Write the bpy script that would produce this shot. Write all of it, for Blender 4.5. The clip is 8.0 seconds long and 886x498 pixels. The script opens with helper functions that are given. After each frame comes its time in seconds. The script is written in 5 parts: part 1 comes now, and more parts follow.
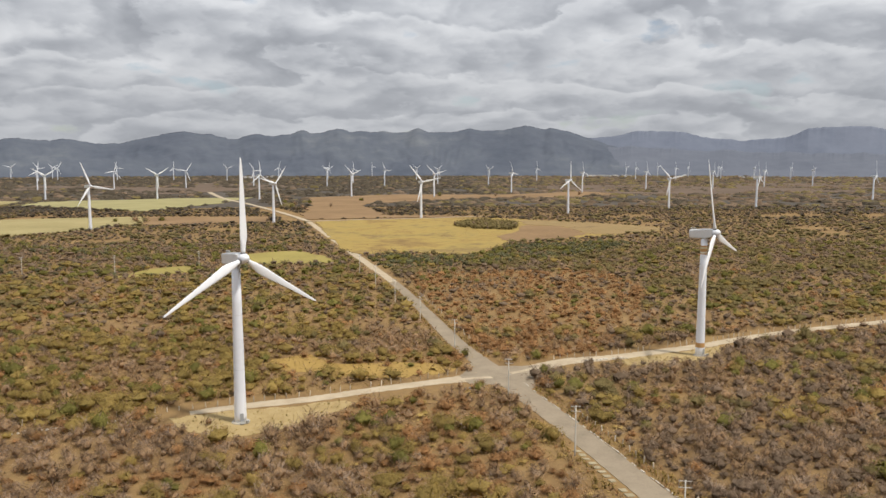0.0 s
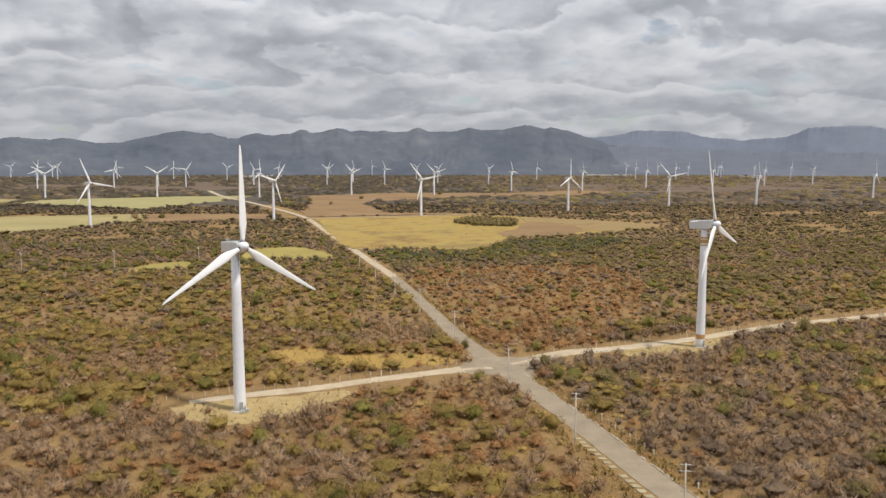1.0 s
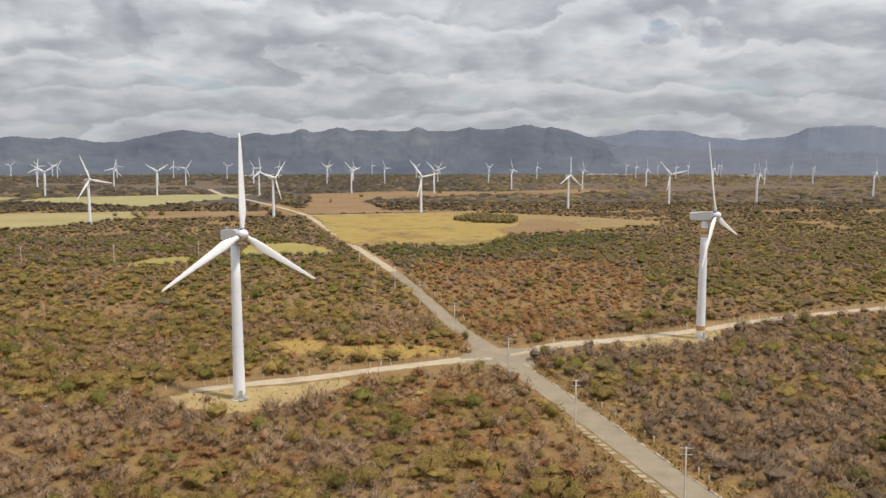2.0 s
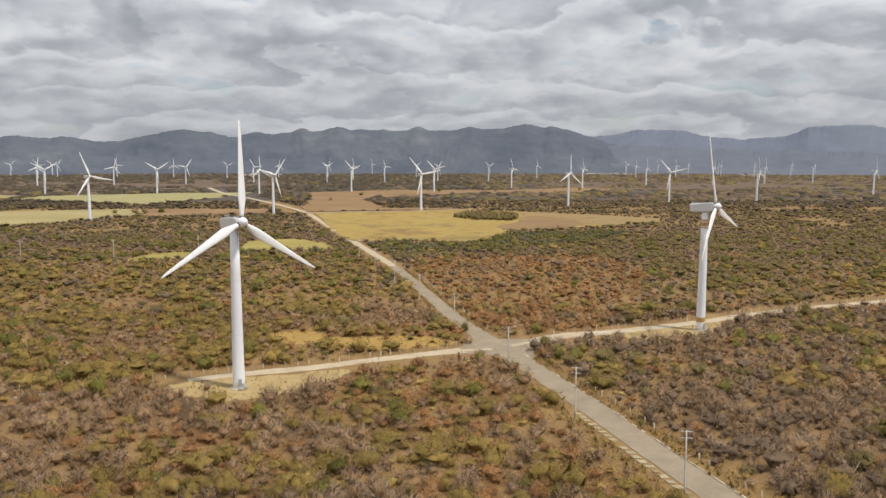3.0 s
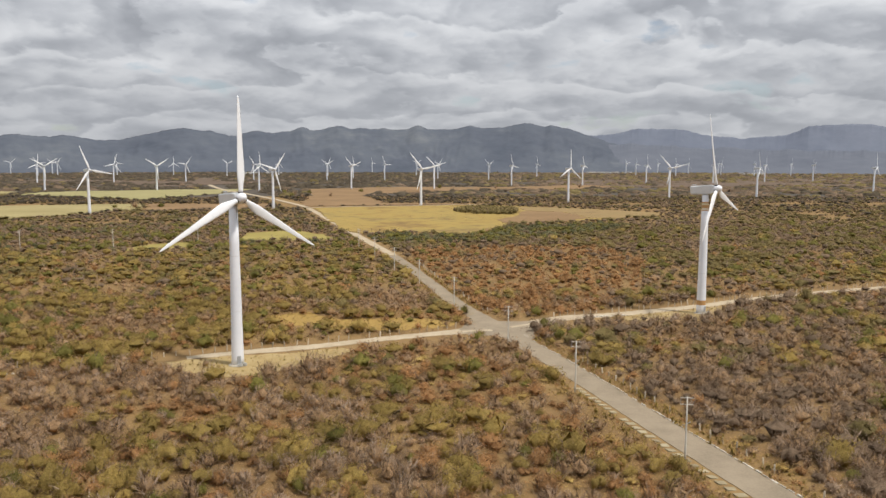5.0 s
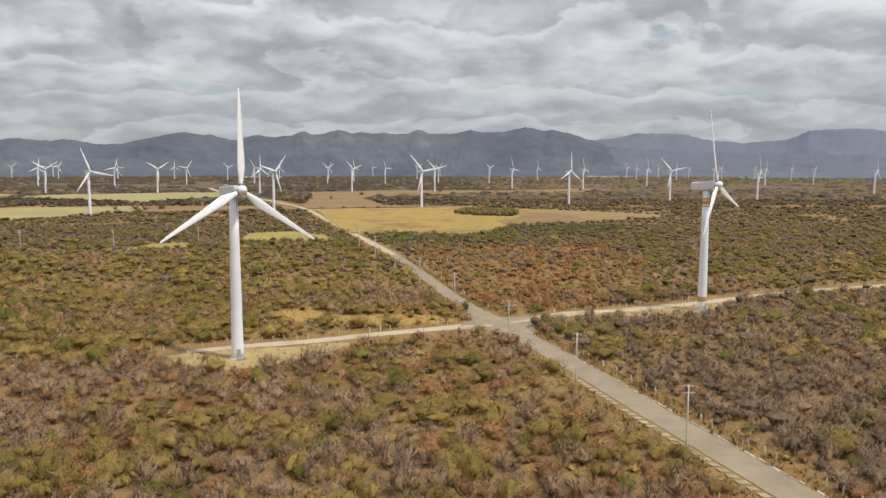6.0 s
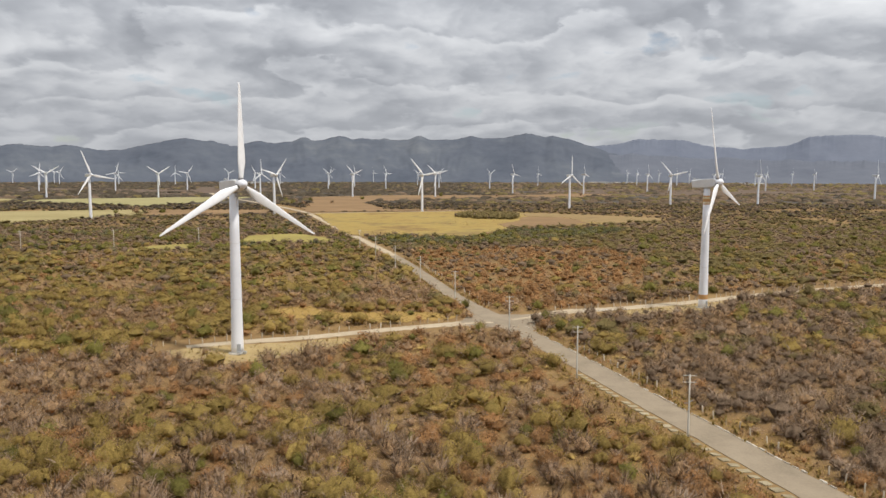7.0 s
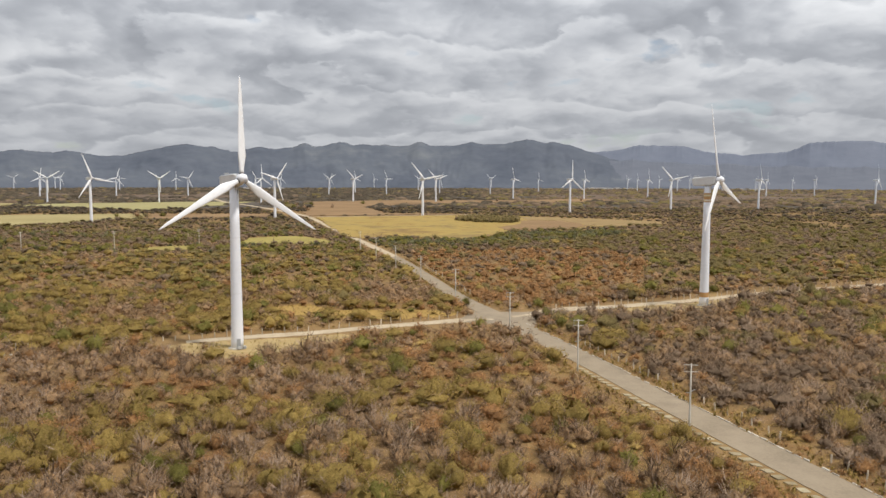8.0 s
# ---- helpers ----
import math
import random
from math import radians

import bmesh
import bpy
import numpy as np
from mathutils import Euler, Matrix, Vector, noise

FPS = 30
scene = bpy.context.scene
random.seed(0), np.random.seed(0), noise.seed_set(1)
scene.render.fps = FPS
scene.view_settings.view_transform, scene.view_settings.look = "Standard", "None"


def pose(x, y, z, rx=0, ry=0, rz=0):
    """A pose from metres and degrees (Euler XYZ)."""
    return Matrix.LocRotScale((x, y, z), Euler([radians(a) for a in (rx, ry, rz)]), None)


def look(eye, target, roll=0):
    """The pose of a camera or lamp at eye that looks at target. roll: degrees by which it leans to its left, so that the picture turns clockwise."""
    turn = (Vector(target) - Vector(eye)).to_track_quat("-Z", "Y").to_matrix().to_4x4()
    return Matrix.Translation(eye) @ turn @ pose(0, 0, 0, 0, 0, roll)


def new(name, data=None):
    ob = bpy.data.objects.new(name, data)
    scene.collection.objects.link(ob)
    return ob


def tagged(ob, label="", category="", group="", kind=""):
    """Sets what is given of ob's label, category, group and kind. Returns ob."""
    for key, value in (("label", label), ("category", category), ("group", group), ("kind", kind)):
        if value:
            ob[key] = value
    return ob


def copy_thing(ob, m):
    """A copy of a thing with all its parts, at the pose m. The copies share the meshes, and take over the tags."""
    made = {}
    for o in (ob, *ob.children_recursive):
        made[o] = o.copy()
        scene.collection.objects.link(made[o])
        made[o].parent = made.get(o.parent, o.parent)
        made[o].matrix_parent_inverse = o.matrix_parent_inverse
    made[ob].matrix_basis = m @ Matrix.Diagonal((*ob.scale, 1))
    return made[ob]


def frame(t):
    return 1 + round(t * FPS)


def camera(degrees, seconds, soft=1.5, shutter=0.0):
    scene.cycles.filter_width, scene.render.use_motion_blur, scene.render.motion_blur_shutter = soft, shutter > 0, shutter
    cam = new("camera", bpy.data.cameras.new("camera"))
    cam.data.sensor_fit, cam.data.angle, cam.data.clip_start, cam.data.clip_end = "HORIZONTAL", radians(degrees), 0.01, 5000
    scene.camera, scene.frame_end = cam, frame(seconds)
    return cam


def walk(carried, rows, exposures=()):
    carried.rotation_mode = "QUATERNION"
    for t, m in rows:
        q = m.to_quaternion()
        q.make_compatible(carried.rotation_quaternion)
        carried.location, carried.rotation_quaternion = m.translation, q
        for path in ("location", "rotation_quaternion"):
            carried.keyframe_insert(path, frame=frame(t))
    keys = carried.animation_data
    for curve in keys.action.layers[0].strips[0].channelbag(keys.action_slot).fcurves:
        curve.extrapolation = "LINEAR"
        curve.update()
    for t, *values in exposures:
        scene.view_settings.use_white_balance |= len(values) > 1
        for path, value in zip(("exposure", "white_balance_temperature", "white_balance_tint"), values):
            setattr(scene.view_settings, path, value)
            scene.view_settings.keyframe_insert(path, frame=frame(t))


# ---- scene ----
# The camera sinks slowly and straight down beside a wind farm, and tilts up a little towards the end.
cam = camera(60.8, 8.0, soft=1.5)
PATH = [
    (0, (0.660, -0.450, 69.400), (2.397, 99.550, 57.761), 0.00),
    (0.5, (0.680, -0.450, 67.846), (2.417, 99.550, 56.207), 0.01),
    (1, (0.700, -0.450, 66.292), (2.437, 99.550, 54.653), 0.02),
    (1.5, (0.720, -0.450, 64.738), (2.457, 99.550, 53.099), 0.03),
    (2, (0.740, -0.450, 63.184), (2.477, 99.550, 51.545), 0.04),
    (2.5, (0.760, -0.450, 61.630), (2.497, 99.550, 49.991), 0.05),
    (3, (0.780, -0.450, 60.076), (2.517, 99.550, 48.437), 0.06),
    (3.5, (0.800, -0.450, 58.522), (2.537, 99.550, 46.883), 0.07),
    (4, (0.820, -0.450, 56.968), (2.557, 99.550, 45.329), 0.08),
    (4.5, (0.840, -0.450, 55.414), (2.577, 99.550, 43.775), 0.09),
    (4.8, (0.852, -0.450, 54.482), (2.589, 99.550, 42.843), 0.10),
    (5, (0.860, -0.450, 53.860), (2.597, 99.550, 42.221), 0.10),
    (5.25, (0.870, -0.450, 53.083), (2.588, 99.550, 41.498), 0.10),
    (5.5, (0.880, -0.450, 52.306), (2.579, 99.550, 40.882), 0.11),
    (5.75, (0.890, -0.450, 51.529), (2.570, 99.550, 40.319), 0.12),
    (6, (0.900, -0.450, 50.752), (2.561, 99.550, 39.756), 0.12),
    (6.5, (0.920, -0.450, 49.198), (2.544, 99.550, 38.631), 0.13),
    (7, (0.940, -0.450, 47.644), (2.526, 99.550, 37.505), 0.14),
    (7.5, (0.960, -0.450, 46.090), (2.508, 99.550, 36.380), 0.15),
    (8, (0.980, -0.450, 44.536), (2.491, 99.550, 35.254), 0.16),
]
walk(cam, [(t, look(eye, target, roll)) for t, eye, target, roll in PATH])

# ---------------------------------------------------------------- sky and sun
SUN_AZ = math.atan2(0.87, -0.48)          # from +y towards +x
SUN_EL = radians(63)


def node(nt, kind, x=0, y=0, **sets):
    n = nt.nodes.new(kind)
    n.location = (x, y)
    for key, value in sets.items():
        n.inputs[key.replace("_", " ")].default_value = value
    return n


def math_node(nt, op, a, b=None, clamp=False):
    n = nt.nodes.new("ShaderNodeMath")
    n.operation, n.use_clamp = op, clamp
    for i, v in enumerate((a, b)):
        if v is None:
            continue
        if hasattr(v, "links"):
            nt.links.new(v, n.inputs[i])
        else:
            n.inputs[i].default_value = v
    return n.outputs[0]


def ramp(nt, fac, stops, mode="LINEAR"):
    n = nt.nodes.new("ShaderNodeValToRGB")
    n.color_ramp.interpolation = mode
    els = n.color_ramp.elements
    while len(els) < len(stops):
        els.new(0.5)
    for el, (pos, col) in zip(els, stops):
        el.position = pos
        el.color = (*col, 1) if not isinstance(col, (int, float)) else (col, col, col, 1)
    nt.links.new(fac, n.inputs["Fac"])
    return n.outputs["Color"]


def mix_rgb(nt, fac, a, b, mode="MIX"):
    n = nt.nodes.new("ShaderNodeMix")
    n.data_type, n.blend_type = "RGBA", mode
    for sock, v in ((n.inputs["Factor"], fac), (n.inputs["A"], a), (n.inputs["B"], b)):
        pick = [i for i in n.inputs if i.name == sock.name and (i.type == "RGBA" or sock.name == "Factor" and i.type == "VALUE")][0]
        if hasattr(v, "links"):
            nt.links.new(v, pick)
        else:
            pick.default_value = v if isinstance(v, (int, float)) else (*v, 1)
    return [o for o in n.outputs if o.type == "RGBA"][0]


def make_sky():
    world = bpy.data.worlds.new("overcast_sky")
    scene.world = world
    world.use_nodes = True
    nt = world.node_tree
    nt.nodes.clear()
    out = nt.nodes.new("ShaderNodeOutputWorld")
    sky = nt.nodes.new("ShaderNodeTexSky")
    sky.sky_type, sky.sun_disc = "NISHITA", False
    sky.sun_elevation, sky.sun_rotation = SUN_EL, SUN_AZ
    blue = nt.nodes.new("ShaderNodeBackground")
    blue.inputs["Strength"].default_value = 0.10
    nt.links.new(sky.outputs[0], blue.inputs["Color"])
    # a cloud deck: the direction is laid out on a flat layer overhead, so the banks flatten towards the horizon
    tc = nt.nodes.new("ShaderNodeTexCoord")
    sep = nt.nodes.new("ShaderNodeSeparateXYZ")
    nt.links.new(tc.outputs["Generated"], sep.inputs[0])
    up = math_node(nt, "MAXIMUM", sep.outputs["Z"], 0.0)
    far = math_node(nt, "ADD", up, 0.32)

    def combine(x, y, z=0.0):
        n = nt.nodes.new("ShaderNodeCombineXYZ")
        for i, v in enumerate((x, y, z)):
            if hasattr(v, "links"):
                nt.links.new(v, n.inputs[i])
            else:
                n.inputs[i].default_value = v
        return n.outputs[0]

    # the cloud deck lies flat overhead, so its banks draw together towards the horizon
    u, v = math_node(nt, "DIVIDE", sep.outputs["X"], far), math_node(nt, "DIVIDE", sep.outputs["Y"], far)

    def noise_at(scale, detail, rough, shift, squeeze=1.0):
        n = node(nt, "ShaderNodeTexNoise", Scale=scale, Detail=detail, Roughness=rough)
        at = nt.nodes.new("ShaderNodeVectorMath")
        at.operation = "ADD"
        at.inputs[1].default_value = shift
        nt.links.new(combine(u, math_node(nt, "MULTIPLY", v, squeeze)), at.inputs[0])
        nt.links.new(at.outputs[0], n.inputs["Vector"])
        return n.outputs[0]

    def scaled(x, k):
        return math_node(nt, "MULTIPLY", x, k)

    def emboss(scale, detail, rough, shift, lift, squeeze=1.0):
        """Thickness of the heaps, and how much they face up to the light rather than down to the ground."""
        here = noise_at(scale, detail, rough, shift, squeeze)
        below = noise_at(scale, detail, rough, (shift[0], shift[1] + lift, shift[2]), squeeze)
        return here, math_node(nt, "SUBTRACT", below, here)

    def total(*terms):
        out = terms[0]
        for term in terms[1:]:
            out = math_node(nt, "ADD", out, term)
        return out

    big, big_up = emboss(1.8, 3.0, 0.5, CLOUD_SHIFT, 0.15)
    mid, mid_up = emboss(4.2, 8.0, 0.54, (1.3, 4.1, 2.0), 0.065)

    def billow(lift):
        """Rounded heads of the heaps, their outlines frayed."""
        at = nt.nodes.new("ShaderNodeVectorMath")
        at.operation = "ADD"
        nt.links.new(combine(math_node(nt, "ADD", u, scaled(mid, 0.38)), math_node(nt, "ADD", v, math_node(nt, "ADD", scaled(big, 0.3), lift)), 0.7), at.inputs[0])
        n = nt.nodes.new("ShaderNodeTexVoronoi")
        n.feature = "SMOOTH_F1"
        n.inputs["Scale"].default_value, n.inputs["Smoothness"].default_value, n.inputs["Detail"].default_value, n.inputs["Roughness"].default_value = 4.4, 0.28, 3.0, 0.5
        nt.links.new(at.outputs[0], n.inputs["Vector"])
        return n.outputs["Distance"]

    head = math_node(nt, "SUBTRACT", billow(0.0), billow(0.07))
    # banks one behind the other, each with a bright head over a dim flat base
    row = math_node(nt, "FRACT", total(scaled(v, 3.1), scaled(big, 2.4), scaled(mid, 1.1), scaled(billow(0.0), 0.3)))
    row = ramp(nt, row, [(0.0, 0.0), (0.12, 1.0), (0.42, 0.55), (1.0, 0.0)], "EASE")
    heap = total(scaled(big_up, 0.50), scaled(mid_up, 0.34), scaled(head, 0.27), scaled(math_node(nt, "SUBTRACT", row, 0.42), 0.20), scaled(math_node(nt, "SUBTRACT", big, 0.5), -0.45), scaled(math_node(nt, "SUBTRACT", mid, 0.5), -0.25))
    heap = math_node(nt, "ADD", heap, 0.5)
    shade = ramp(nt, heap, [(0.20, (0.332, 0.350, 0.385)), (0.38, (0.431, 0.451, 0.488)), (0.50, (0.540, 0.560, 0.596)), (0.62, (0.663, 0.681, 0.711)), (0.82, (0.802, 0.817, 0.842))])
    # towards the horizon the deck greys into the distance
    low = ramp(nt, up, [(0.0, (1.0, 1.0, 1.0)), (0.10, (0.35, 0.35, 0.35)), (0.22, (0.0, 0.0, 0.0))])
    shade = mix_rgb(nt, math_node(nt, "MULTIPLY", low, 0.62), shade, (0.40, 0.412, 0.442))
    shade = mix_rgb(nt, 1.0, shade, ramp(nt, up, [(0.0, 0.98), (0.09, 0.93), (0.16, 1.02), (0.25, 1.18)]), "MULTIPLY")
    clouds = nt.nodes.new("ShaderNodeBackground")
    clouds.inputs["Strength"].default_value = CLOUD_LIGHT
    nt.links.new(shade, clouds.inputs["Color"])
    cover = ramp(nt, mid, [(0.30, 0.5), (0.37, 1.0)])
    mix = nt.nodes.new("ShaderNodeMixShader")
    nt.links.new(cover, mix.inputs[0])
    nt.links.new(blue.outputs[0], mix.inputs[1])
    nt.links.new(clouds.outputs[0], mix.inputs[2])
    nt.links.new(mix.outputs[0], out.inputs["Surface"])


CLOUD_SHIFT = (2.3, 5.2, 0.0)
CLOUD_LIGHT = 1.0
make_sky()
sun = new("sun", bpy.data.lights.new("sun", "SUN"))
sun.data.energy, sun.data.angle, sun.data.color = 3.5, radians(4.0), (1.0, 0.945, 0.862)
sun.matrix_world = look((0, 0, 300), (-math.sin(SUN_AZ) * math.cos(SUN_EL) * 100, -math.cos(SUN_AZ) * math.cos(SUN_EL) * 100, 300 - math.sin(SUN_EL) * 100))


# ---------------------------------------------------------------- materials
def surface(name, stops, scale, rough=0.85, bump=0.0, fine=None, metal=0.0, spread=0.0, grain=0.0, detail=6.0):
    """A worn surface: colour by two sizes of noise in metres, with fine relief; spread shifts the tone from one object or plant to another."""
    m = bpy.data.materials.new(name)
    m.use_nodes = True
    nt = m.node_tree
    b = nt.nodes["Principled BSDF"]
    b.inputs["Roughness"].default_value, b.inputs["Metallic"].default_value = rough, metal
    b.inputs["Specular IOR Level"].default_value = 0.5 if rough < 0.7 else 0.12
    geo = nt.nodes.new("ShaderNodeNewGeometry")
    n1 = node(nt, "ShaderNodeTexNoise", Scale=1.0 / scale, Detail=detail, Roughness=0.6)
    n2 = node(nt, "ShaderNodeTexNoise", Scale=(fine or 9.0 / scale), Detail=4.0, Roughness=0.65)
    for n in (n1, n2):
        nt.links.new(geo.outputs["Position"], n.inputs["Vector"])
    v = math_node(nt, "ADD", math_node(nt, "MULTIPLY", n1.outputs[0], 0.65), math_node(nt, "MULTIPLY", n2.outputs[0], 0.35))
    if spread:
        tone = nt.nodes.new("ShaderNodeAttribute")
        tone.attribute_name = "tone"
        info = nt.nodes.new("ShaderNodeObjectInfo")
        r = math_node(nt, "FRACT", math_node(nt, "ADD", tone.outputs["Fac"], info.outputs["Random"]))
        v = math_node(nt, "ADD", v, math_node(nt, "MULTIPLY", math_node(nt, "SUBTRACT", r, 0.5), spread))
    col = ramp(nt, v, stops)
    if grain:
        # leaf from leaf: small light sprays, and dark gaps painted in as shade
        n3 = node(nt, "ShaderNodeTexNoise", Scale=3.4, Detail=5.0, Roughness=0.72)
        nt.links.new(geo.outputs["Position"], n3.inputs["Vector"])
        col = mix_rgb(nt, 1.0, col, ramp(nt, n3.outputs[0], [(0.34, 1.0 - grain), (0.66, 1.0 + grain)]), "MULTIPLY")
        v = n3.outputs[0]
        # sun shines through thin leaves and open twigs
        thin, both = node(nt, "ShaderNodeBsdfTranslucent"), nt.nodes.new("ShaderNodeMixShader")
        both.inputs[0].default_value = 0.42
        nt.links.new(col, thin.inputs["Color"])
        nt.links.new(b.outputs[0], both.inputs[1])
        nt.links.new(thin.outputs[0], both.inputs[2])
        nt.links.new(both.outputs[0], nt.nodes["Material Output"].inputs["Surface"])
    nt.links.new(col, b.inputs["Base Color"])
    if bump:
        bp = nt.nodes.new("ShaderNodeBump")
        bp.inputs["Strength"].default_value, bp.inputs["Distance"].default_value = 0.6, bump
        nt.links.new(v, bp.inputs["Height"])
        nt.links.new(bp.outputs[0], b.inputs["Normal"])
    return m


M_GROUND = surface("dry_scrub_soil", [(0.30, (0.155, 0.094, 0.044)), (0.44, (0.220, 0.138, 0.062)), (0.56, (0.266, 0.172, 0.075)), (0.70, (0.308, 0.209, 0.089))], 20, 0.95, 0.5, fine=0.45)
M_ROAD = surface("worn_asphalt", [(0.3, (0.206, 0.168, 0.119)), (0.5, (0.278, 0.225, 0.161)), (0.7, (0.336, 0.276, 0.198))], 7, 0.9, 0.01, fine=2.2)
M_SAND = surface("pale_dirt", [(0.3, (0.325, 0.258, 0.174)), (0.5, (0.437, 0.358, 0.252)), (0.7, (0.515, 0.431, 0.314))], 6, 0.95, 0.03, fine=1.6)
M_PAD = surface("dry_grass_on_sand", [(0.3, (0.269, 0.190, 0.084)), (0.5, (0.370, 0.274, 0.129)), (0.7, (0.437, 0.336, 0.174))], 5, 0.95, 0.05, fine=1.8)
M_STRAW = surface("yellow_stubble", [(0.34, (0.185, 0.114, 0.052)), (0.42, (0.271, 0.184, 0.065)), (0.49, (0.353, 0.251, 0.078)), (0.55, (0.293, 0.216, 0.074)), (0.61, (0.217, 0.146, 0.062)), (0.68, (0.337, 0.258, 0.113))], 75, 0.95, 0.2, fine=0.09)
M_TAN = surface("tan_stubble", [(0.34, (0.207, 0.140, 0.067)), (0.48, (0.286, 0.199, 0.093)), (0.58, (0.252, 0.179, 0.081)), (0.70, (0.336, 0.249, 0.118))], 60, 0.95, 0.2, fine=0.09)
M_PALE = surface("pale_pasture", [(0.3, (0.241, 0.196, 0.090)), (0.5, (0.314, 0.260, 0.121)), (0.7, (0.381, 0.319, 0.157))], 60, 0.95, 0.2, fine=0.3)
M_GREENF = surface("green_pasture", [(0.3, (0.235, 0.190, 0.062)), (0.5, (0.308, 0.252, 0.078)), (0.7, (0.358, 0.297, 0.101))], 60, 0.95, 0.2, fine=0.3)
M_PASTURE = surface("grey_green_pasture", [(0.3, (0.241, 0.213, 0.101)), (0.5, (0.308, 0.274, 0.129)), (0.7, (0.358, 0.319, 0.157))], 60, 0.95, 0.2, fine=0.2)
M_TILL = surface("ploughed_brown_field", [(0.3, (0.180, 0.111, 0.057)), (0.5, (0.242, 0.155, 0.080)), (0.7, (0.299, 0.196, 0.103))], 70, 0.95, 0.2, fine=0.25)
M_RED = surface("reddish_fallow_field", [(0.3, (0.103, 0.074, 0.054)), (0.5, (0.143, 0.103, 0.074)), (0.7, (0.179, 0.130, 0.095))], 90, 0.95, 0.2, fine=0.12)
# far floor colour is greyed to hold the haze over the plain
M_WOODS = surface("far_woodland_floor_hazed", [(0.3, (0.062, 0.053, 0.043)), (0.5, (0.09, 0.076, 0.062)), (0.7, (0.125, 0.104, 0.083))], 120, 0.95, 1.0, fine=0.08)
M_CONC = surface("weathered_concrete", [(0.3, (0.30, 0.265, 0.21)), (0.5, (0.41, 0.37, 0.30)), (0.7, (0.50, 0.46, 0.39))], 1.6, 0.85, 0.01, spread=0.25)
M_STONE = surface("white_stone", [(0.3, (0.403, 0.358, 0.291)), (0.5, (0.538, 0.493, 0.414)), (0.7, (0.638, 0.594, 0.515))], 0.7, 0.85, 0.03, spread=0.3)
M_SLAB = surface("stained_drain_slab", [(0.3, (0.217, 0.177, 0.109)), (0.5, (0.306, 0.259, 0.166)), (0.7, (0.384, 0.330, 0.222))], 1.2, 0.9, 0.02, spread=0.35)
M_POST = surface("sun_bleached_post", [(0.3, (0.386, 0.321, 0.232)), (0.5, (0.567, 0.489, 0.373)), (0.7, (0.708, 0.632, 0.515))], 0.6, 0.85, 0.01, spread=0.4)
M_POLE = surface("pale_concrete_pole", [(0.3, (0.470, 0.437, 0.381)), (0.5, (0.594, 0.560, 0.493)), (0.7, (0.672, 0.638, 0.571))], 1.5, 0.8, 0.005)
M_STEELG = surface("galvanised_steel", [(0.3, (0.36, 0.36, 0.35)), (0.7, (0.52, 0.52, 0.51))], 0.5, 0.55, 0.0, metal=0.3)
M_PORC = surface("brown_porcelain", [(0.3, (0.10, 0.06, 0.04)), (0.7, (0.16, 0.10, 0.07))], 0.3, 0.3)
M_WHITE = surface("white_turbine_paint", [(0.30, (0.74, 0.76, 0.81)), (0.5, (0.81, 0.83, 0.88)), (0.7, (0.85, 0.865, 0.905))], 9, 0.38, 0.0, fine=0.7)
M_BLADE = surface("white_blade_gelcoat", [(0.30, (0.73, 0.74, 0.76)), (0.5, (0.82, 0.83, 0.85)), (0.7, (0.85, 0.86, 0.875))], 5, 0.35, 0.0, fine=0.8)
M_NACELLE = surface("grey_white_fibreglass", [(0.3, (0.56, 0.57, 0.58)), (0.5, (0.66, 0.67, 0.68)), (0.7, (0.72, 0.72, 0.73))], 3, 0.42, 0.0, fine=2)
M_OCHRE = surface("ochre_band_paint", [(0.3, (0.46, 0.25, 0.09)), (0.7, (0.56, 0.33, 0.13))], 2, 0.5)
M_CREAM = surface("cream_band_paint", [(0.3, (0.62, 0.55, 0.36)), (0.7, (0.72, 0.65, 0.45))], 2, 0.5)
M_OIL = surface("oil_streaked_paint", [(0.34, (0.10, 0.09, 0.085)), (0.48, (0.32, 0.31, 0.30)), (0.60, (0.62, 0.62, 0.61))], 0.8, 0.45)
M_DARK = surface("dark_rubber_gap", [(0.3, (0.03, 0.03, 0.032)), (0.7, (0.06, 0.06, 0.062))], 1, 0.7)
M_DOOR = surface("grey_steel_door", [(0.3, (0.30, 0.32, 0.34)), (0.7, (0.40, 0.42, 0.44))], 1, 0.5, metal=0.2)
# base colours of the ranges carry distance haze: bluer and paler farther off
M_MOUNT = surface("forested_mountain_haze_tint", [(0.32, (0.070, 0.082, 0.106)), (0.47, (0.093, 0.105, 0.131)), (0.56, (0.106, 0.119, 0.143)), (0.70, (0.151, 0.162, 0.178))], 420, 1.0, 12.0, fine=0.012)
M_MOUNT2 = surface("farther_mountain_haze_tint", [(0.30, (0.128, 0.145, 0.189)), (0.5, (0.152, 0.170, 0.214)), (0.7, (0.176, 0.194, 0.240))], 500, 1.0, 12.0, fine=0.012)
M_MOUNT3 = surface("low_hills_haze_tint", [(0.30, (0.105, 0.116, 0.145)), (0.5, (0.128, 0.140, 0.170)), (0.7, (0.150, 0.161, 0.191))], 420, 1.0, 8.0, fine=0.012)
M_WALLW = surface("white_house_wall", [(0.3, (0.60, 0.59, 0.56)), (0.7, (0.74, 0.73, 0.70))], 8, 0.8)
M_ROOF = surface("dull_sheet_roof", [(0.3, (0.25, 0.23, 0.22)), (0.7, (0.40, 0.36, 0.33))], 6, 0.7)
